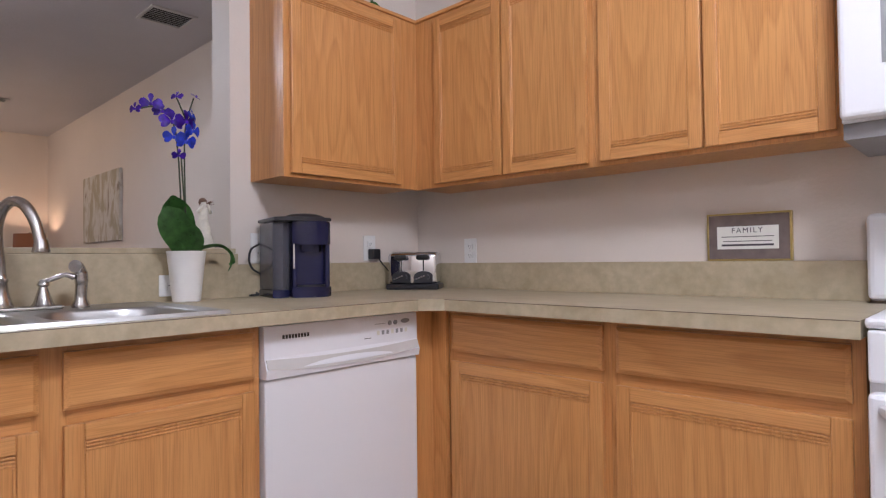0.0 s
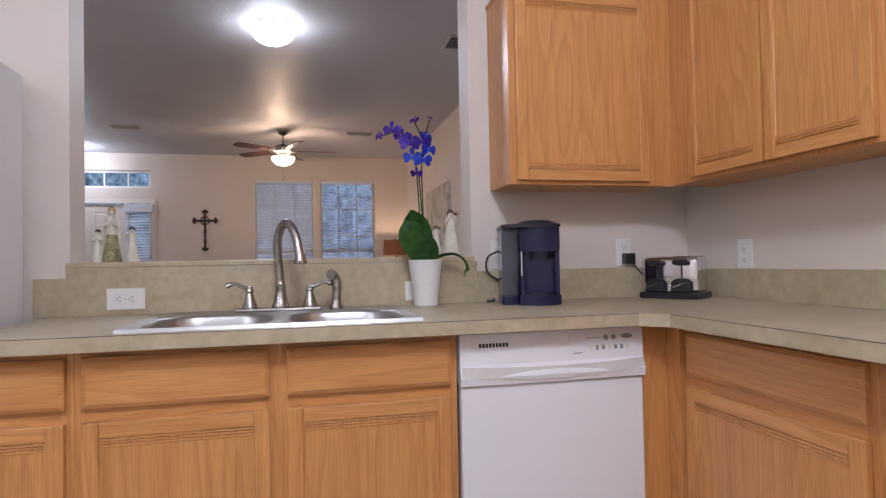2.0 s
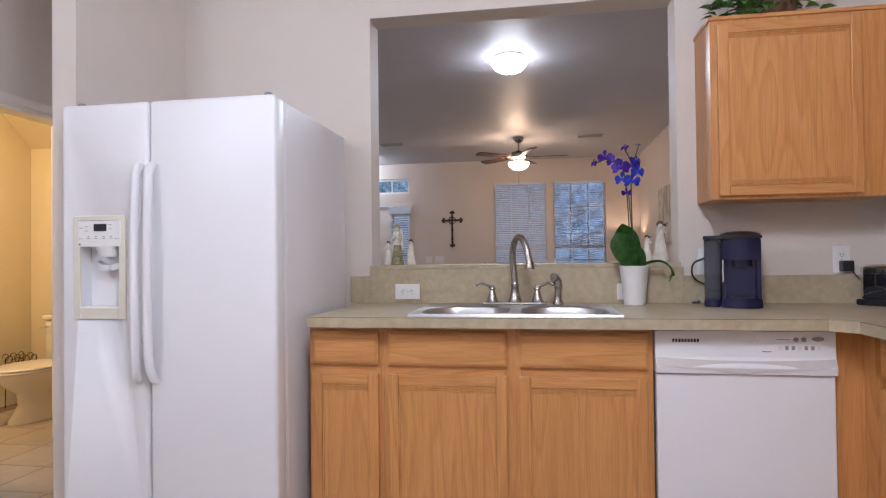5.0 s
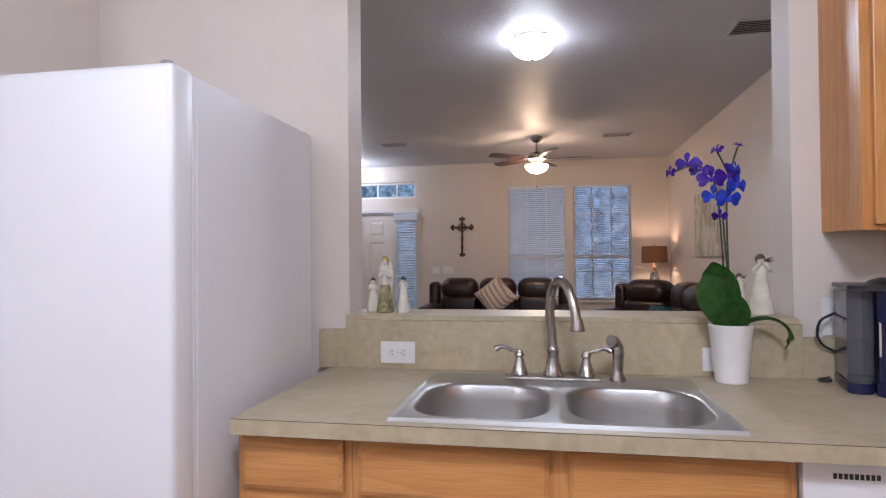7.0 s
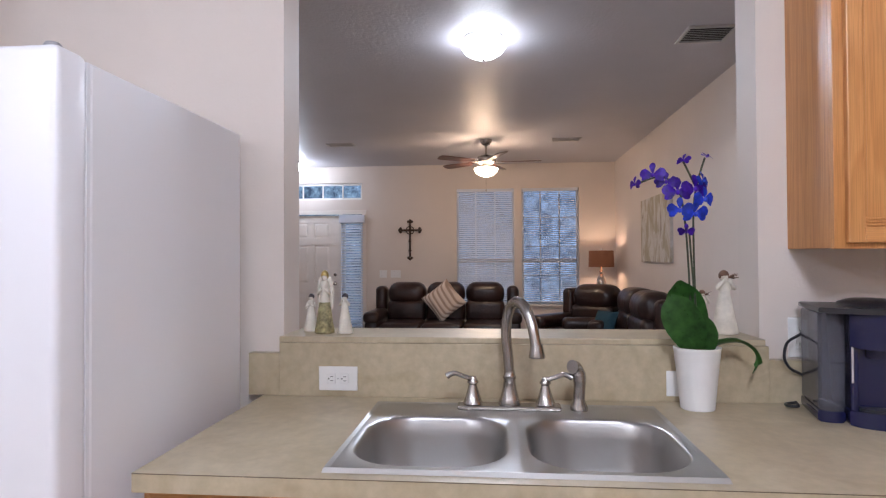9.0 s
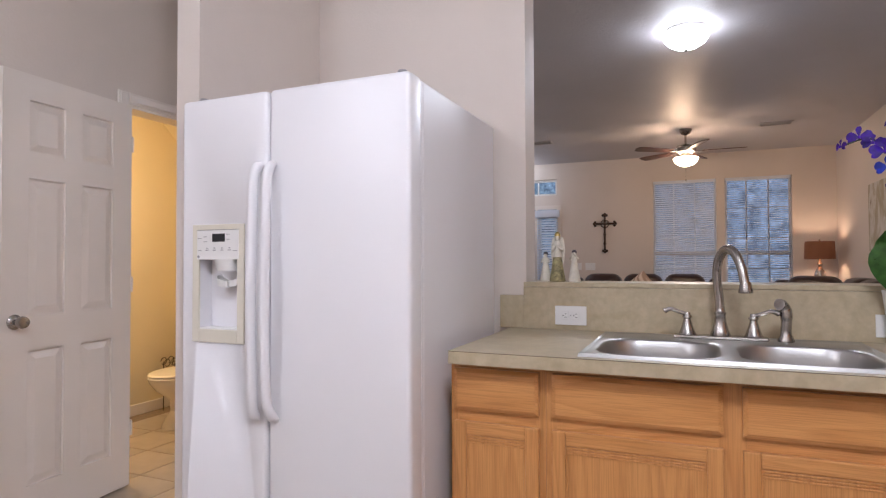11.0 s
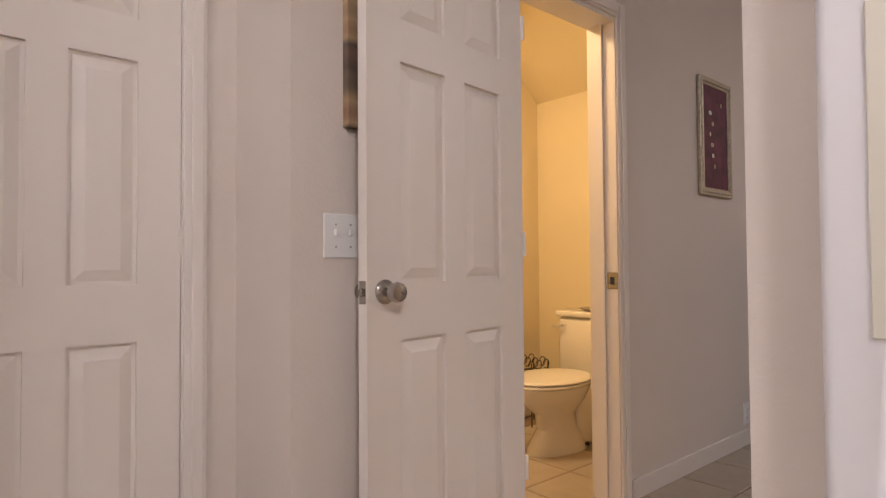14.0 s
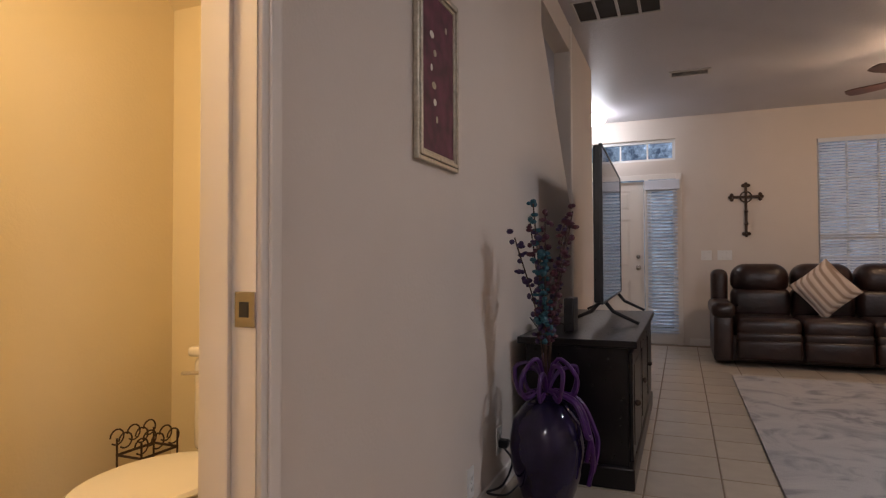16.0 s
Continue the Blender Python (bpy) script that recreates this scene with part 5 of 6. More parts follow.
# ---- stove and microwave ----
st = thing("stove", (0.43, 2.1, 0), "white freestanding stove beside the counter", "stove")
part("body", B(0.058, 0.818, 1.80, NY - 0.002, 0.06, 0.895, 0.006), ENAMEL, st)
part("cooktop", B(0.055, 0.820, 1.775, NY - 0.002, 0.895, 0.918, 0.008), ENAMEL, st)
part("backguard", B(-0.015, 0.820, 2.315, NY - 0.002, 0.918, 1.165, 0.018, 3), ENAMEL, st)
od = part("oven_door", B(0.060, 0.816, 1.755, 1.80, 0.20, 0.765, 0.010), ENAMEL, st)
part("oven_handle", tube([(0.09, 1.755, 0.735), (0.10, 1.715, 0.735), (0.78, 1.715, 0.735), (0.79, 1.755, 0.735)], 0.012, 10), ENAMEL, od)
part("control_strip", B(0.060, 0.816, 1.772, 1.80, 0.785, 0.893, 0.006), ENAMEL, st)
part("drawer", B(0.060, 0.816, 1.765, 1.80, 0.06, 0.185, 0.008), ENAMEL, st)
for x in (0.25, 0.62):
    for y in (1.93, 2.17):
        bm = bmesh.new()
        for r in (0.05, 0.075, 0.10):
            tube([(x + r * math.cos(2 * math.pi * k / 24), y + r * math.sin(2 * math.pi * k / 24), 0.926) for k in range(25)], 0.006, 8, bm)
        part("burner", bm, BLACK, st, "black coil burner")
for k in range(4):
    part("knob", mapped(lathe([(0.02, 0), (0.018, 0.018), (0.004, 0.02)], seg=16), Matrix.Translation((0.13 + 0.09 * k + (0.24 if k > 1 else 0), 2.315, 1.08)) @ Matrix.Rotation(radians(90), 4, "X")), PLASTIC, st)
for x in (0.10, 0.77):
    for y in (1.85, 2.35):
        part("foot", lathe([(0.02, 0), (0.02, 0.062)], (x, y, 0), 10), RUBBER, st)
mw = thing("microwave", (0.36, 2.2, 1.42), "white microwave mounted over the stove", "microwave")
part("body", B(-0.018, 0.742, 2.03, NY - 0.002, 1.375, 1.84, 0.004), ENAMEL, mw)
part("underside", B(-0.016, 0.740, 2.04, NY - 0.004, 1.335, 1.375), GREY, mw, "dark grey vent underside")
md = part("microwave_door", B(-0.018, 0.56, 1.995, 2.03, 1.378, 1.805, 0.014, 3), ENAMEL, mw)
part("door_window", B(0.07, 0.47, 1.993, 1.996, 1.50, 1.74, 0.001), GREY, md)
part("top_vent", B(-0.018, 0.742, 2.0, 2.03, 1.808, 1.84, 0.004), ENAMEL, mw)
part("controls", B(0.563, 0.742, 1.998, 2.03, 1.378, 1.805, 0.006), PLASTIC, mw)
cab = upper_unit("short honey oak wall cabinet over the microwave", "y", UY, -0.021, 0.745, NY - 0.001, [(-0.005, 0.36), (0.365, 0.73)], 1.85, UZ1)


# ---- ceiling fixtures ----
def dome(label, x, y, r, glass, group):
    ob = thing("ceiling_light", (x, y, H), label, "ceiling light", group)
    part("pan", lathe([(r * 0.9, 0), (r * 0.92, -0.02), (r * 0.86, -0.028)], (x, y, H), 28), GRILLE, ob)
    part("diffuser", lathe([(r * 0.86, -0.026), (r, -0.034), (r * 0.98, -0.06), (r * 0.8, -0.10), (r * 0.5, -0.128), (r * 0.15, -0.14)], (x, y, H), 32), glass, ob, "lit opal glass bowl", True).visible_shadow = False
    part("finial", lathe([(0.012, -0.139), (0.012, -0.15), (0.004, -0.158)], (x, y, H), 12), NICKEL, ob)


dome("lit round opal glass ceiling light over the dining side", -3.98, 0.505, 0.155, BULB, "ceiling lights")
dome("small lit round opal ceiling light by the entry", -8.8, -2.45, 0.13, BULB, "ceiling lights")
dome("lit round opal glass ceiling light over the breakfast side", 1.30, -1.50, 0.20, BULB, "ceiling lights")
dome("lit round opal glass ceiling light of the kitchen", 0.52, 0.78, 0.20, BULB, "ceiling lights")


def vent(label, x, y, w, d, n, along="y"):
    ob = thing("ceiling_vent", (x, y, H), label, "air vent", "ceiling vents")
    bm = bmesh.new()
    f = 0.022
    for a in ((x - w / 2, x + w / 2, y - d / 2, y - d / 2 + f), (x - w / 2, x + w / 2, y + d / 2 - f, y + d / 2), (x - w / 2, x - w / 2 + f, y - d / 2 + f, y + d / 2 - f), (x + w / 2 - f, x + w / 2, y - d / 2 + f, y + d / 2 - f)):
        box(bm, *a, H - 0.012, H, 0.002)
    part("frame", bm, GRILLE, ob)
    part("duct", B(x - w / 2 + f, x + w / 2 - f, y - d / 2 + f, y + d / 2 - f, H - 0.003, H - 0.001), RUBBER, ob)
    for k in range(n):
        xx = x - w / 2 + f + (w - 2 * f) * (k + 0.5) / n
        bm = B(xx - 0.011, xx + 0.007, y - d / 2 + f, y + d / 2 - f, H - 0.008, H - 0.005)
        bmesh.ops.rotate(bm, verts=bm.verts, cent=(xx, y, H - 0.006), matrix=Matrix.Rotation(radians(25), 3, "Y"))
        part("slat", bm, GRILLE, ob)
    return ob


vent("white metal ceiling air vent over the dining side", -4.06, 1.97, 0.30, 0.32, 8)
vent("white metal ceiling air vent near the fan", -7.50, -1.41, 0.18, 0.36, 5)
vent("white metal ceiling air vent near the window", -7.48, 1.45, 0.18, 0.36, 5)
gr = thing("return_grille", (-5.72, -1.80, H), "large ceiling return air grille with four bays", "air vent")
bm = bmesh.new()
gx0, gx1, gy0, gy1 = -5.92, -5.54, -2.20, -1.60
for k in range(5):
    y = gy0 + (gy1 - gy0 - 0.02) * k / 4
    box(bm, gx0, gx1, y, y + 0.02, H - 0.014, H, 0.002)
for x in (gx0, gx1 - 0.02):
    box(bm, x, x + 0.02, gy0, gy1, H - 0.0145, H, 0.002)
part("frame", bm, GRILLE, gr)
part("mesh_panel", B(gx0 + 0.02, gx1 - 0.02, gy0 + 0.02, gy1 - 0.02, H - 0.006, H - 0.001), RUBBER, gr, "dark filter mesh")

# ---- ceiling fan ----
fan = thing("ceiling_fan", (-7.40, 0.457, H), "five-blade ceiling fan with a lit bowl light", "ceiling fan")
fx, fy = -7.40, 0.457
part("canopy", lathe([(0.075, 0), (0.075, -0.02), (0.05, -0.06), (0.02, -0.075)], (fx, fy, H), 24), NICKEL, fan, "", True)
part("downrod", lathe([(0.013, -0.07), (0.013, -0.20)], (fx, fy, H), 12), NICKEL, fan)
part("motor", lathe([(0.04, -0.19), (0.10, -0.21), (0.125, -0.245), (0.12, -0.285), (0.09, -0.30), (0.06, -0.315)], (fx, fy, H), 28), NICKEL, fan, "", True)
part("light_fitter", lathe([(0.055, -0.315), (0.065, -0.335), (0.05, -0.36)], (fx, fy, H), 24), NICKEL, fan)
b = part("bowl", lathe([(0.145, -0.355), (0.15, -0.365), (0.135, -0.405), (0.09, -0.445), (0.03, -0.465)], (fx, fy, H), 28), BULB_W, fan, "lit frosted glass bowl", True)
b.visible_shadow = False
for a in range(5):
    ang = 90 + 72 * a
    bm = B(0.10, 0.22, -0.02, 0.02, H - 0.287, H - 0.279, 0.002)
    part("bracket", mapped(bm, Matrix.Translation((fx, fy, 0)) @ Matrix.Rotation(radians(ang), 4, "Z")), NICKEL, fan)
    bm = prism([(0.19, -0.045), (0.60, -0.068), (0.67, -0.055), (0.685, 0.0), (0.67, 0.055), (0.60, 0.068), (0.19, 0.045)], "z", -0.004, 0.004)
    bmesh.ops.rotate(bm, verts=bm.verts, cent=(0, 0, 0), matrix=Matrix.Rotation(radians(11), 3, "X"))
    part("blade", mapped(bm, Matrix.Translation((fx, fy, H - 0.275)) @ Matrix.Rotation(radians(ang), 4, "Z")), mottled("cherry_blade", (0.075, 0.03, 0.02), 0.35, 0.3, 12) if a == 0 else bpy.data.materials["cherry_blade"], fan, "dark cherry blade")
part("pull_chain", lathe([(0.002, -0.46), (0.002, -0.62), (0.006, -0.63), (0.006, -0.65)], (fx + 0.03, fy, H), 8), NICKEL, fan)

# ---- wall cross ----
cr = thing("wall_cross", (FX + 0.01, -0.785, 1.64), "ornate dark iron cross on the wall", "wall cross")
part("upright", B(FX + 0.004, FX + 0.022, -0.80, -0.77, 1.36, 1.93, 0.004), IRON, cr)
part("crossbar", B(FX + 0.005, FX + 0.024, -0.93, -0.64, 1.775, 1.807, 0.004), IRON, cr)
for y, z, dy, dz in ((-0.785, 1.945, 0, 1), (-0.785, 1.335, 0, -1), (-0.955, 1.791, -1, 0), (-0.615, 1.791, 1, 0)):
    bm = bmesh.new()
    for o1, o2 in ((0, 0), (0.028, 0.018), (-0.028, 0.018)):
        ball((FX + 0.013, y + (dy * -o2 if dy else o1), z + (dz * -o2 if dz else o1)), 0.010, 0.022, 0.022, bm, 10, 6)
    part("finial", bm, IRON, cr)
bm = tube([(FX + 0.016, -0.785 + 0.062 * math.cos(2 * math.pi * k / 24), 1.791 + 0.062 * math.sin(2 * math.pi * k / 24)) for k in range(25)], 0.008, 8)
part("ring", bm, IRON, cr)
part("boss", ball((FX + 0.024, -0.785, 1.791), 0.012, 0.026, 0.026), IRON, cr, "", True)
for z in (1.62, 1.47):
    part("knot", ball((FX + 0.02, -0.785, z), 0.012, 0.026, 0.018), IRON, cr, "", True)


# ---- sofas ----
def sofa(name, label, seats, m, width, group=""):
    """A reclining sofa: local y across from 0 to width, x forward from the back 0 to 0.98."""
    ob = thing(name, (0, 0, 0), label, "sofa", group)
    arm = 0.22
    part("base", B(0.10, 0.90, 0.04, width - 0.04, 0.04, 0.30, 0.03, 3), LEATHER, ob)
    for y in (0, width - arm):
        bm = B(0.08, 0.94, y + 0.02, y + arm - 0.02, 0.03, 0.50, 0.04, 3)
        part("arm", bm, LEATHER, ob, "", True)
        part("arm_pad", B(0.05, 0.97, y, y + arm, 0.46, 0.62, 0.065, 4), LEATHER, ob, "padded leather arm top", True)
        part("back_wing", B(0.0, 0.26, y + 0.03, y + arm - 0.02, 0.45, 0.94, 0.07, 4), LEATHER, ob, "", True)
    w = (width - 2 * arm) / seats
    for k in range(seats):
        y = arm + k * w
        part("seat_cushion", B(0.22, 0.95, y + 0.004, y + w - 0.004, 0.28, 0.47, 0.06, 4), LEATHER, ob, "", True)
        part("footrest", B(0.90, 0.985, y + 0.006, y + w - 0.006, 0.07, 0.27, 0.035, 3), LEATHER, ob, "", True)
        part("footrest", B(0.91, 0.97, y + 0.006, y + w - 0.006, 0.24, 0.34, 0.03, 3), LEATHER, ob, "", True)
        bm = B(0.08, 0.36, y + 0.004, y + w - 0.004, 0.42, 0.74, 0.075, 4)
        part("back_cushion", bm, LEATHER, ob, "", True)
        bm = B(-0.02, 0.36, y + 0.006, y + w - 0.006, 0.66, 1.00, 0.15, 6)
        part("headrest", bm, LEATHER, ob, "plump leather headrest", True)
    ob.matrix_world = m
    return ob


sofa("sofa", "dark brown leather three-seat reclining sofa", 3, pose(-8.86, -1.235, 0), 2.15)
sofa("loveseat", "dark brown leather reclining loveseat along the wall", 2, pose(-5.75, 2.34, 0, 0, 0, -90) @ Matrix.Translation((0, -1.72, 0)), 1.72)
sofa("recliner", "dark brown leather reclining armchair in the corner", 1, pose(-8.02, 2.02, 0, 0, 0, -40) @ Matrix.Translation((0.05, -0.53, 0)), 1.06)
cu = thing("cushion", (-8.42, -0.16, 0.64), "square cream and brown knitted cushion on the sofa", "cushion")


def pillow(size, thick, m, mat, parent):
    bm = bmesh.new()
    n = 10
    grid = {}
    for s in (-1, 1):
        for i in range(n + 1):
            for j in range(n + 1):
                u, v = i / n * 2 - 1, j / n * 2 - 1
                h = thick / 2 * (max(0, (1 - u ** 4) * (1 - v ** 4))) ** 0.5
                grid[s, i, j] = bm.verts.new((s * h, u * size / 2 * (1 - 0.06 * (1 - v * v)), v * size / 2 * (1 - 0.06 * (1 - u * u))))
    for s in (-1, 1):
        for i in range(n):
            for j in range(n):
                bm.faces.new([grid[s, i + a, j + b] for a, b in ((0, 0), (1, 0), (1, 1), (0, 1))])
    bmesh.ops.remove_doubles(bm, verts=bm.verts, dist=0.0005)
    return part("cover", mapped(bm, m), mat, parent, "", True)


pillow(0.46, 0.15, Matrix.Translation((-8.40, -0.17, 0.745)) @ Matrix.Rotation(radians(-18), 4, "Y") @ Matrix.Rotation(radians(40), 4, "X"), KNIT, cu)
tc = thing("cushion", (-7.02, 1.80, 0.47), "dark teal cushion on the loveseat", "cushion")
pillow(0.31, 0.12, Matrix.Translation((-7.02, 1.82, 0.585)) @ Matrix.Rotation(radians(-50), 4, "Z") @ Matrix.Rotation(radians(-25), 4, "Y"), TEAL, tc)

# ---- table lamp on a side table ----
sd = thing("side_table", (-8.9, 2.10, 0), "dark wooden side table in the corner", "side table")
part("tabletop", B(-9.18, -8.66, 1.86, 2.34, 0.60, 0.635, 0.008), ESPRESSO, sd)
for x in (-9.14, -8.70):
    for y in (1.90, 2.30):
        part("leg", B(x - 0.022, x + 0.022, y - 0.022, y + 0.022, 0, 0.60, 0.004), ESPRESSO, sd)
tl = thing("table_lamp", (-8.9, 2.11, 0.635), "table lamp with a rust drum shade and glass base", "lamp")
part("lamp_base", lathe([(0.075, 0), (0.075, 0.02), (0.03, 0.04), (0.02, 0.12), (0.05, 0.20), (0.075, 0.30), (0.06, 0.40), (0.02, 0.47), (0.035, 0.50), (0.015, 0.53), (0.010, 0.62)], (-8.9, 2.11, 0.635), 24), NICKEL, tl, "", True)
bm = bmesh.new()
ring_stack(bm, [[(-8.9 + r * math.cos(2 * math.pi * k / 32), 2.11 + r * math.sin(2 * math.pi * k / 32), z) for k in range(32)] for r, z in ((0.185, 1.205), (0.175, 1.445), (0.172, 1.445), (0.182, 1.205), (0.185, 1.205))])
part("shade", bm, SHADE, tl, "lit rust-coloured drum shade", True)
part("finial", lathe([(0.006, 0), (0.012, 0.015), (0.003, 0.03)], (-8.9, 2.11, 1.445), 10), NICKEL, tl)
bm = tube([(-9.07, 2.11, 1.44), (-8.73, 2.11, 1.44)], 0.003, 6)
part("spider", tube([(-8.9, 1.94, 1.44), (-8.9, 2.28, 1.44)], 0.003, 6, bm), NICKEL, tl)
part("bulb", ball((-8.9, 2.11, 1.32), 0.03, 0.03, 0.04), BULB_W, tl, "lit bulb", True).visible_shadow = False

# ---- canvas on the north wall ----
cv = thing("wall_art", (-6.95, NY - 0.02, 1.65), "unframed pale abstract canvas on the wall", "painting")
part("canvas", B(-7.56, -6.33, NY - 0.035, NY - 0.001, 1.29, 2.04, 0.003), CANVAS, cv)

# ---- rug ----
rg = thing("rug", (-5.9, 0.05, 0), "pale mottled shag area rug on the tile", "rug")
bm = B(-7.33, -4.20, -1.10, 1.10, 0.001, 0.014, 0.005)
part("pile", bm, RUG, rg)

# ---- media stand and television ----
ts = thing("media_stand", (-5.1, -1.92, 0), "espresso wooden media stand by the wall", "media stand")
part("carcass", B(-5.95, -4.26, -2.20, -1.73, 0.06, 0.635), ESPRESSO, ts)
part("top", B(-5.98, -4.22, -2.235, -1.690, 0.635, 0.668, 0.006), ESPRESSO, ts)
part("plinth", B(-5.97, -4.235, -2.21, -1.705, 0.0, 0.10, 0.008), ESPRESSO, ts)
for k in range(3):
    x = -5.93 + 0.56 * k
    d = part("stand_door", B(x, x + 0.54, -1.73, -1.712, 0.12, 0.61, 0.004), ESPRESSO, ts)
    part("inset", B(x + 0.06, x + 0.48, -1.713, -1.708, 0.18, 0.55, 0.002), ESPRESSO, d)
    part("knob", ball((x + 0.50, -1.695, 0.38), 0.014, 0.014, 0.014), IRON, d)
tv = thing("television", (-5.48, -1.92, 0.668), "large flat black television on two splayed feet", "television")
TM = Matrix.Translation((-5.48, -1.92, 0)) @ Matrix.Rotation(radians(1.5), 4, "Z")
part("panel_back", mapped(B(-0.73, 0.73, -0.045, -0.004, 0.80, 1.66, 0.01), TM), BLACK, tv)
part("screen", mapped(B(-0.725, 0.725, -0.004, 0.002, 0.806, 1.655), TM), FLAT, tv, "glossy dark screen")
bm = bmesh.new()
for a in ((-0.735, 0.735, 0.792, 0.804), (-0.735, 0.735, 1.657, 1.668), (-0.735, -0.725, 0.804, 1.657), (0.725, 0.735, 0.804, 1.657)):
    box(bm, a[0], a[1], -0.012, 0.006, a[2], a[3], 0.002)
part("bezel", mapped(bm, TM), BLACK, tv)
for x in (-0.50, 0.50):
    for s in (-1, 1):
        part("foot", mapped(tube([(x, -0.02, 0.81), (x + 0.03, s * 0.06 - 0.02, 0.74), (x + 0.05, s * 0.20 - 0.02, 0.676)], [0.012, 0.011, 0.009], 8), TM), BLACK, tv, "splayed black foot")
bx_ = thing("set_top_box", (-4.55, -2.02, 0.668), "small upright black receiver box on the stand", "electronics")
part("case", B(-4.62, -4.48, -2.06, -2.01, 0.668, 0.84, 0.006), BLACK, bx_)
part("cord", tube(curve([(-4.55, -2.06, 0.70), (-4.45, -2.12, 0.72), (-4.36, -2.15, 0.69), (-4.34, -2.20, 0.75)], 6), 0.004, 6), BLACK, bx_)

# ---- floor vase ----
vs = thing("floor_vase", (-3.93, -2.03, 0), "dark indigo floor vase with dried flowers and purple ribbon", "vase")
part("vase_body", lathe([(0.075, 0), (0.08, 0.01), (0.105, 0.05), (0.145, 0.17), (0.158, 0.27), (0.140, 0.37), (0.085, 0.44), (0.06, 0.455), (0.07, 0.48), (0.06, 0.48), (0.05, 0.455)], (-3.93, -2.03, 0), 32), VASE, vs, "glossy indigo vase", True)
rng = random.Random(21)
TEALP, RED = mottled("turquoise_petal", (0.015, 0.09, 0.13), 0.6), mottled("maroon_petal", (0.07, 0.012, 0.03), 0.6)
VIO = mottled("dusky_violet_petal", (0.035, 0.015, 0.07), 0.6)
for k in range(9):
    a, r = rng.uniform(0, 6.28), rng.uniform(0.04, 0.16)
    tip = Vector((-3.93 + r * math.cos(a), -2.03 + r * math.sin(a), rng.uniform(1.0, 1.28)))
    p = curve([(-3.93, -2.03, 0.44), (-3.93 + 0.3 * r * math.cos(a), -2.03 + 0.3 * r * math.sin(a), 0.8), tip], 8)
    part("stem", tube(p, 0.003, 6), IRON, vs)
    bm = bmesh.new()
    for q in p[6:]:
        for _ in range(3):
            ball(q + Vector([rng.uniform(-0.025, 0.025) for _ in range(3)]), rng.uniform(0.008, 0.018), rng.uniform(0.008, 0.018), rng.uniform(0.006, 0.014), bm, 6, 4)
    part("blossom", bm, (RED, VIO, TEALP, RED, VIO)[k % 5], vs)
for k in range(9):
    a = k * 0.7
    c, s = math.cos(a), math.sin(a)
    pts = curve([(-3.93, -2.03, 0.48), (-3.93 + 0.05 * c, -2.03 + 0.05 * s, 0.56 + 0.03 * (k % 3)), (-3.93 + 0.13 * c, -2.03 + 0.13 * s, 0.55 + 0.03 * (k % 2)), (-3.93 + 0.13 * c, -2.03 + 0.11 * s, 0.47), (-3.93 + 0.05 * c, -2.03 + 0.05 * s, 0.48)], 6)
    part("ribbon_loop", tube(pts, 0.009, 6), PURPLE, vs, "purple ribbon", True)
for k, (dx, dy) in enumerate(((0.05, 0.17), (0.0, 0.185), (0.09, 0.165))):
    pts = curve([(-3.93, -2.03, 0.49), (-3.93 + dx, -2.03 + 0.13, 0.46), (-3.93 + dx, -2.03 + dy + 0.01, 0.34), (-3.93 + dx * 0.6, -2.03 + dy + 0.02, 0.22 + 0.05 * k), (-3.93 + dx * 0.3, -2.03 + dy, 0.12 + 0.05 * k)], 6)
    part("ribbon_tail", tube(pts, 0.010, 6), PURPLE, vs, "hanging purple ribbon", True)
wc = thing("cable", (-3.95, -2.2, 0), "black cable coiled by the wall outlet", "cable")
part("lead", tube(curve([(-4.02, -2.255, 0.21), (-4.00, -2.20, 0.15), (-3.85, -2.20, 0.10), (-3.70, -2.22, 0.12), (-3.85, -2.19, 0.06), (-4.05, -2.19, 0.03), (-4.2, -2.22, 0.01)], 6), 0.005, 6), BLACK, wc)
part("plug", B(-4.04, -4.00, -2.264, -2.225, 0.20, 0.235, 0.004), BLACK, wc)

# ---- hall pictures ----
pc = thing("framed_picture", (-3.30, SY + 0.01, 1.65), "narrow silver-gilt framed picture with a wine red print", "picture")
bm = bmesh.new()
for w, d in ((0.0, 0.020), (0.014, 0.026), (0.026, 0.018)):
    t = 0.014
    x0, x1, z0, z1 = -3.482 + w, -3.124 - w, 1.345 + w, 1.952 - w
    for a in ((x0, x0 + t, z0, z1), (x1 - t, x1, z0, z1), (x0 + t, x1 - t, z0, z0 + t), (x0 + t, x1 - t, z1 - t, z1)):
        box(bm, a[0], a[1], SY + 0.001, SY + d, a[2], a[3], 0.003)
part("frame", bm, FRAME_S, pc, "stepped silver-gilt frame")
part("print", B(-3.445, -3.161, SY + 0.002, SY + 0.012, 1.382, 1.915), WINE, pc)
rng = random.Random(5)
for k in range(7):
    x, z = -3.30 + rng.uniform(-0.08, 0.06), 1.47 + 0.055 * k
    part("pale_flower", ball((x, SY + 0.012, z + 0.03), 0.008 + 0.010 * (k % 3) / 2, 0.002, 0.012), PAPER if k % 2 else FRAME_S, pc)
bp = thing("wall_plaque", (-1.20, SY + 0.015, 1.62), "tall brown patchwork plaque half hidden by the door", "plaque")
part("board", B(-1.30, -1.072, SY + 0.001, SY + 0.028, 1.378, 1.866, 0.003), BOARD, bp)

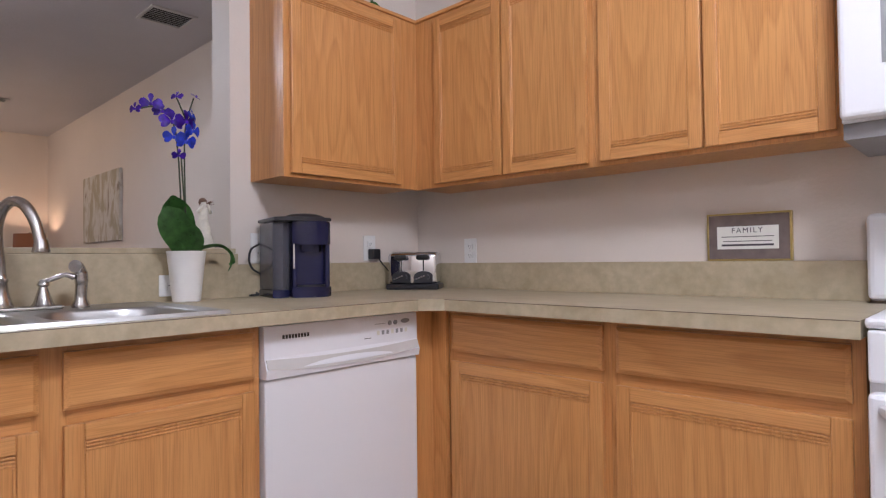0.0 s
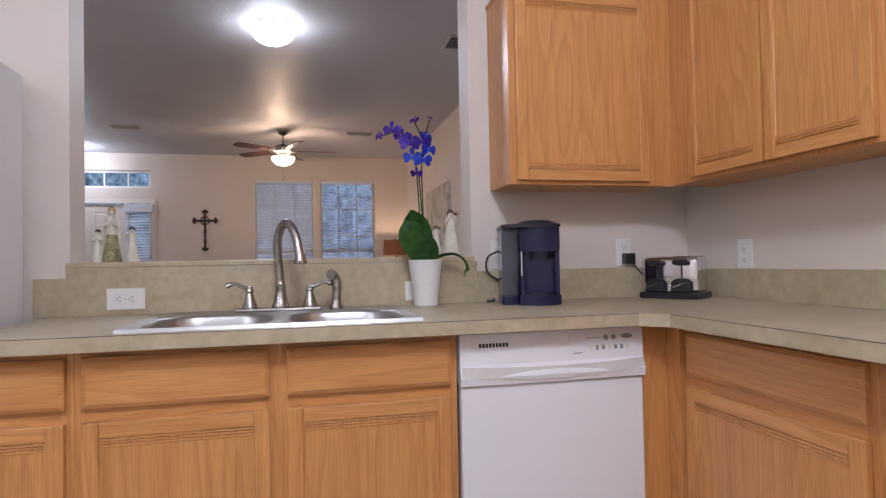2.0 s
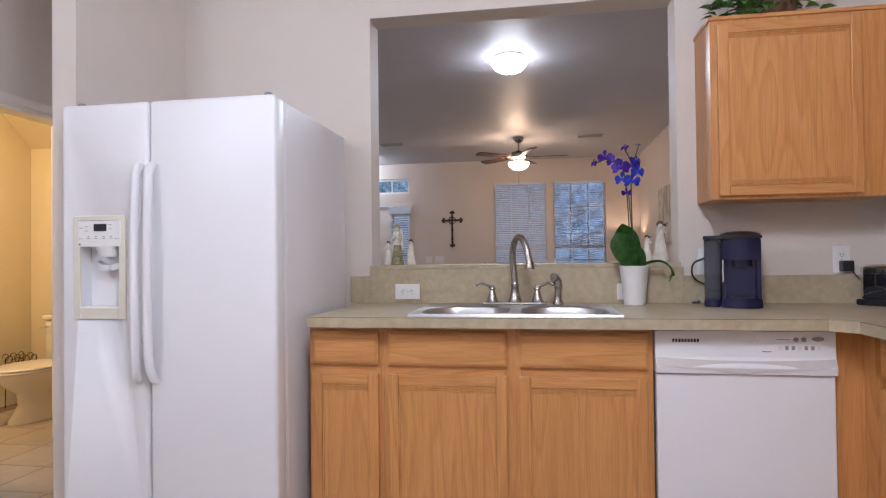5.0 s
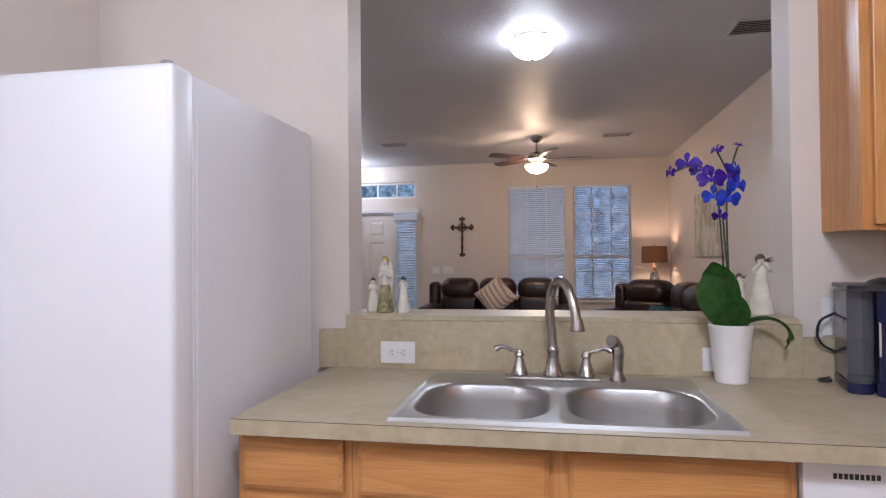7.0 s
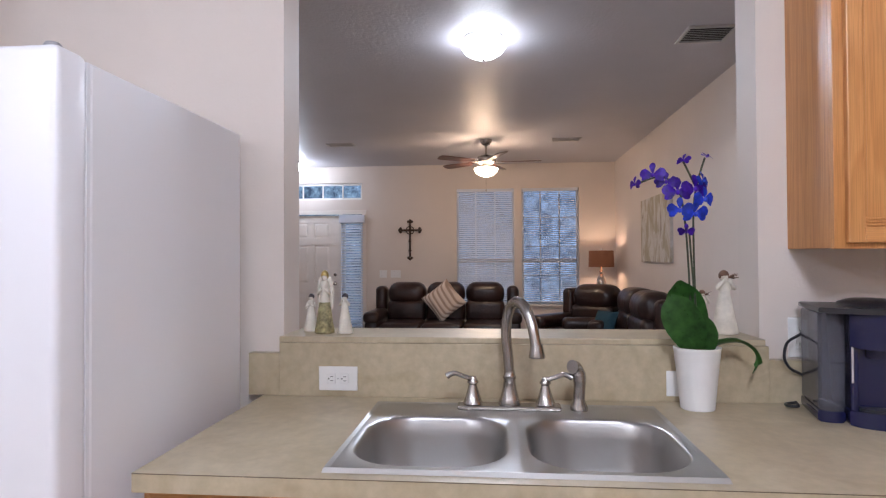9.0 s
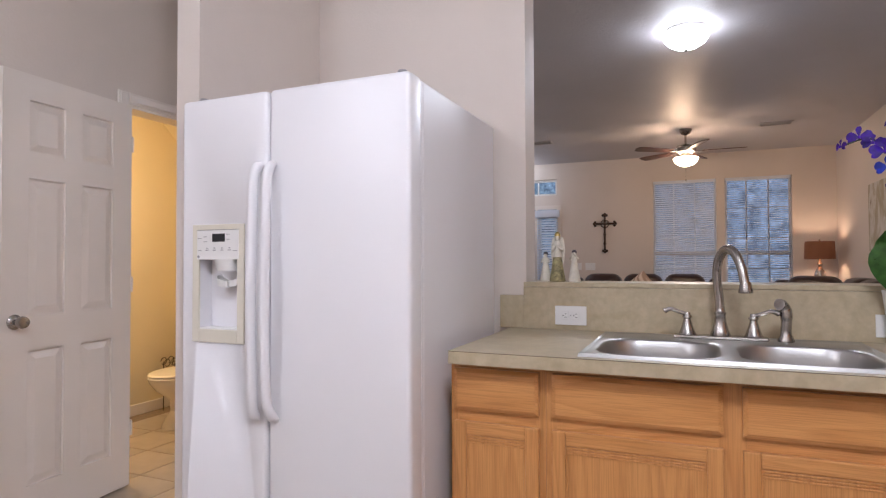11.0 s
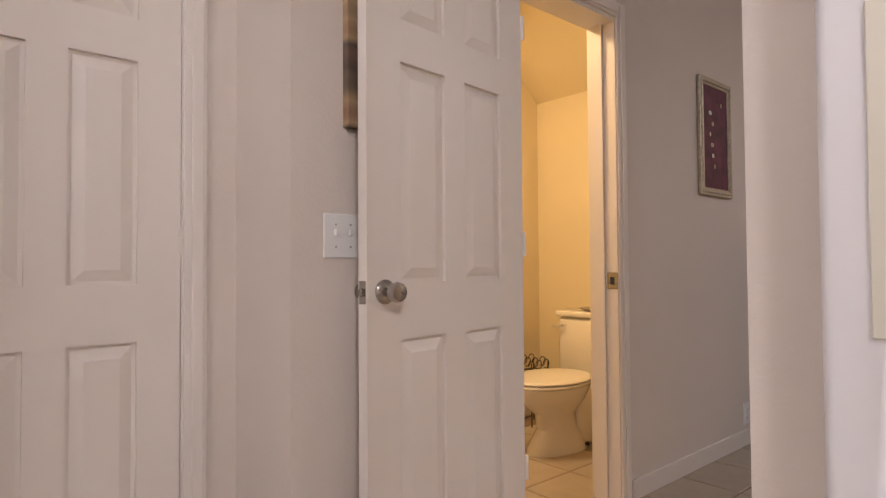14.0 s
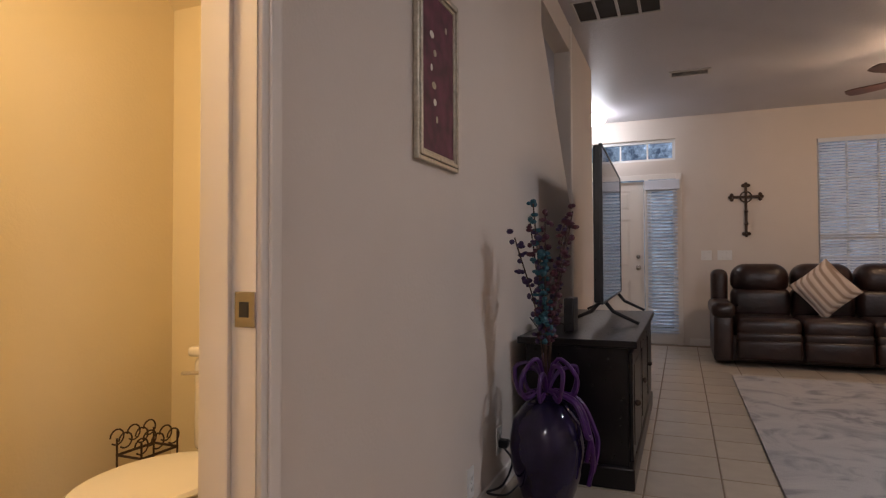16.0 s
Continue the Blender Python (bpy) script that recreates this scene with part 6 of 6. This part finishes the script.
ov = thing("framed_picture", (-0.38, -2.62, 2.31), "dark-framed cream picture above the closet door", "picture")
bm = bmesh.new()
for a in ((-0.555, -0.205, 2.315, 2.337), (-0.555, -0.205, 2.60, 2.622), (-0.555, -0.533, 2.337, 2.60), (-0.227, -0.205, 2.337, 2.60)):
    box(bm, a[0], a[1], -2.629, -2.608, a[2], a[3], 0.003)
part("frame", bm, HAIR, ov, "dark brown frame")
part("print", B(-0.533, -0.227, -2.629, -2.616, 2.337, 2.60), mottled("cream_print", (0.62, 0.50, 0.28), 0.7, 0.2, 14), ov)

# ---- bathroom ----
tw = thing("toilet", (-2.95, -2.93, 0), "bone ceramic toilet with the lid down", "toilet")
TYc = -2.93


def oval(cx, rx, ry, z, n=28):
    out = []
    for k in range(n):
        a = 2 * math.pi * k / n
        x = math.cos(a)
        out.append((cx + rx * x * (1.0 if x > 0 else 0.85), TYc + ry * math.sin(a), z))
    return out


bm = bmesh.new()
m = ring_stack(bm, [oval(-2.84, 0.235, 0.125, 0), oval(-2.84, 0.23, 0.12, 0.03), oval(-2.83, 0.15, 0.085, 0.13), oval(-2.81, 0.145, 0.09, 0.22), oval(-2.79, 0.22, 0.155, 0.30), oval(-2.785, 0.265, 0.18, 0.365), oval(-2.785, 0.275, 0.185, 0.392)])
bm.faces.new(m[-1])
bm.faces.new(m[0][::-1])
part("bowl", bm, CERAMIC, tw, "", True)
part("pedestal", B(-3.16, -2.90, TYc - 0.10, TYc + 0.10, 0, 0.36, 0.04, 3), CERAMIC, tw, "", True)
bm = bmesh.new()
m = ring_stack(bm, [oval(-2.785, 0.275, 0.185, 0.394), oval(-2.785, 0.282, 0.192, 0.402), oval(-2.785, 0.278, 0.188, 0.413)])
bm.faces.new(m[-1]), bm.faces.new(m[0][::-1])
part("seat", bm, CERAMIC, tw, "", True)
bm = bmesh.new()
m = ring_stack(bm, [oval(-2.785, 0.276, 0.186, 0.417), oval(-2.785, 0.280, 0.190, 0.425), oval(-2.785, 0.268, 0.180, 0.436), oval(-2.785, 0.15, 0.10, 0.440)])
bm.faces.new(m[-1]), bm.faces.new(m[0][::-1])
part("lid", bm, CERAMIC, tw, "closed toilet lid", True)
part("tank", B(-3.325, -3.13, TYc - 0.235, TYc + 0.235, 0.37, 0.745, 0.03, 3), CERAMIC, tw, "", True)
part("tank_lid", B(-3.332, -3.118, TYc - 0.245, TYc + 0.245, 0.745, 0.785, 0.014, 3), CERAMIC, tw, "", True)
part("flush_lever", tube([(-3.13, TYc - 0.17, 0.69), (-3.105, TYc - 0.17, 0.69), (-3.10, TYc - 0.245, 0.683)], 0.008, 8), CHROME, tw, "chrome flush lever")
part("bolt_cap", ball((-2.93, TYc + 0.118, 0.03), 0.015, 0.012, 0.012), IRON, tw)
tw.scale = (1, 1, 0.915)
tr = thing("tray", (-3.22, -2.91, 0.72), "flat brown tray on the toilet tank", "tray")
part("dish", lathe([(0.09, 0.001), (0.12, 0.012), (0.13, 0.022), (0.125, 0.022), (0.09, 0.008)], (-3.22, -2.90, 0.718), 24, None, 0.65, 1.2), FRAME_S, tr)
cj = thing("candle_jar", (-3.22, -2.86, 0.727), "small olive glass candle jar on the tray", "candle")
part("jar", lathe([(0.035, 0), (0.04, 0.005), (0.04, 0.065), (0.036, 0.075), (0.04, 0.085), (0.03, 0.085)], (-3.22, -2.86, 0.727), 18), ROBE_G, cj, "", True)
rk = thing("wire_rack", (-3.12, -3.34, 0), "black scrolled wire magazine rack beside the toilet", "rack")
for x in (-3.18, -3.02):
    for y in (-3.40, -3.28):
        part("leg", tube([(x, y, 0), (x, y, 0.39)], 0.004, 6), IRON, rk)
for z in (0.16, 0.33):
    part("hoop", tube([(-3.18, -3.40, z), (-3.02, -3.40, z), (-3.02, -3.28, z), (-3.18, -3.28, z), (-3.18, -3.40, z)], 0.005, 6), IRON, rk)
for k in range(10):
    c = (-3.16 + 0.035 * (k % 5), -3.28 if k < 5 else -3.40, 0.375 + 0.02 * (k % 2))
    part("scroll", tube([(c[0] + 0.028 * math.cos(q * 0.5), c[1], c[2] + 0.028 * math.sin(q * 0.5)) for q in range(12)], 0.003, 6), IRON, rk)
wh = thing("robe_hook", (-3.33, -2.85, 1.25), "small chrome hook on the bathroom wall", "hook")
part("hook_bar", tube([(-3.34, -2.80, 1.33), (-3.30, -2.80, 1.33), (-3.30, -2.90, 1.335)], 0.008, 8), CHROME, wh)
part("hook_base", lathe([(0.02, 0), (0.02, 0.012)], (-3.335, -2.80, 1.30), 12), CHROME, wh)


# ---- floor tiles ----
def tile_mesh(w, d):
    bm = box(bmesh.new(), -w / 2, w / 2, -d / 2, d / 2, -0.006, 0.0)
    es = [e for e in bm.edges if all(v.co.z > -0.001 for v in e.verts)]
    bmesh.ops.bevel(bm, geom=es, offset=0.003, segments=1, affect="EDGES")
    me = bpy.data.meshes.new("tile")
    bm.to_mesh(me)
    bm.free()
    me.materials.append(TILE)
    return me


P = 0.33
tm = tile_mesh(P - 0.008, P - 0.008)
rest_v, rest_f = [], []
for i in range(-23, 8):
    for j in range(-4, 13):
        cx, cy = -1.91 + P * (i + 0.5), -2.33 + P * (j + 0.5)
        if not (-9.3 < cx < 2.6 and -3.45 < cy < 2.38):
            continue
        if (-8.9 < cx < -2.2 and -2.5 < cy < -0.95) or (-3.4 < cx < -0.5 and -3.4 < cy < -1.2):
            t = new("tile", tm)
            t.parent = floor
            t.location = (cx, cy, 0)
        else:
            b0 = len(rest_v)
            h = (P - 0.008) / 2
            rest_v += [(cx - h, cy - h, -0.006), (cx + h, cy - h, -0.006), (cx + h, cy + h, -0.006), (cx - h, cy + h, -0.006), (cx - h, cy - h, 0), (cx + h, cy - h, 0), (cx + h, cy + h, 0), (cx - h, cy + h, 0)]
            rest_f += [[b0 + q for q in f] for f in ((4, 5, 6, 7), (0, 1, 5, 4), (1, 2, 6, 5), (2, 3, 7, 6), (3, 0, 4, 7))]
me = bpy.data.meshes.new("tile_field")
me.from_pydata(rest_v, [], rest_f)
me.materials.append(TILE)
tf = new("tile_field", me)
tf.parent = floor
tagged(tf, "", "", "", "stuff")
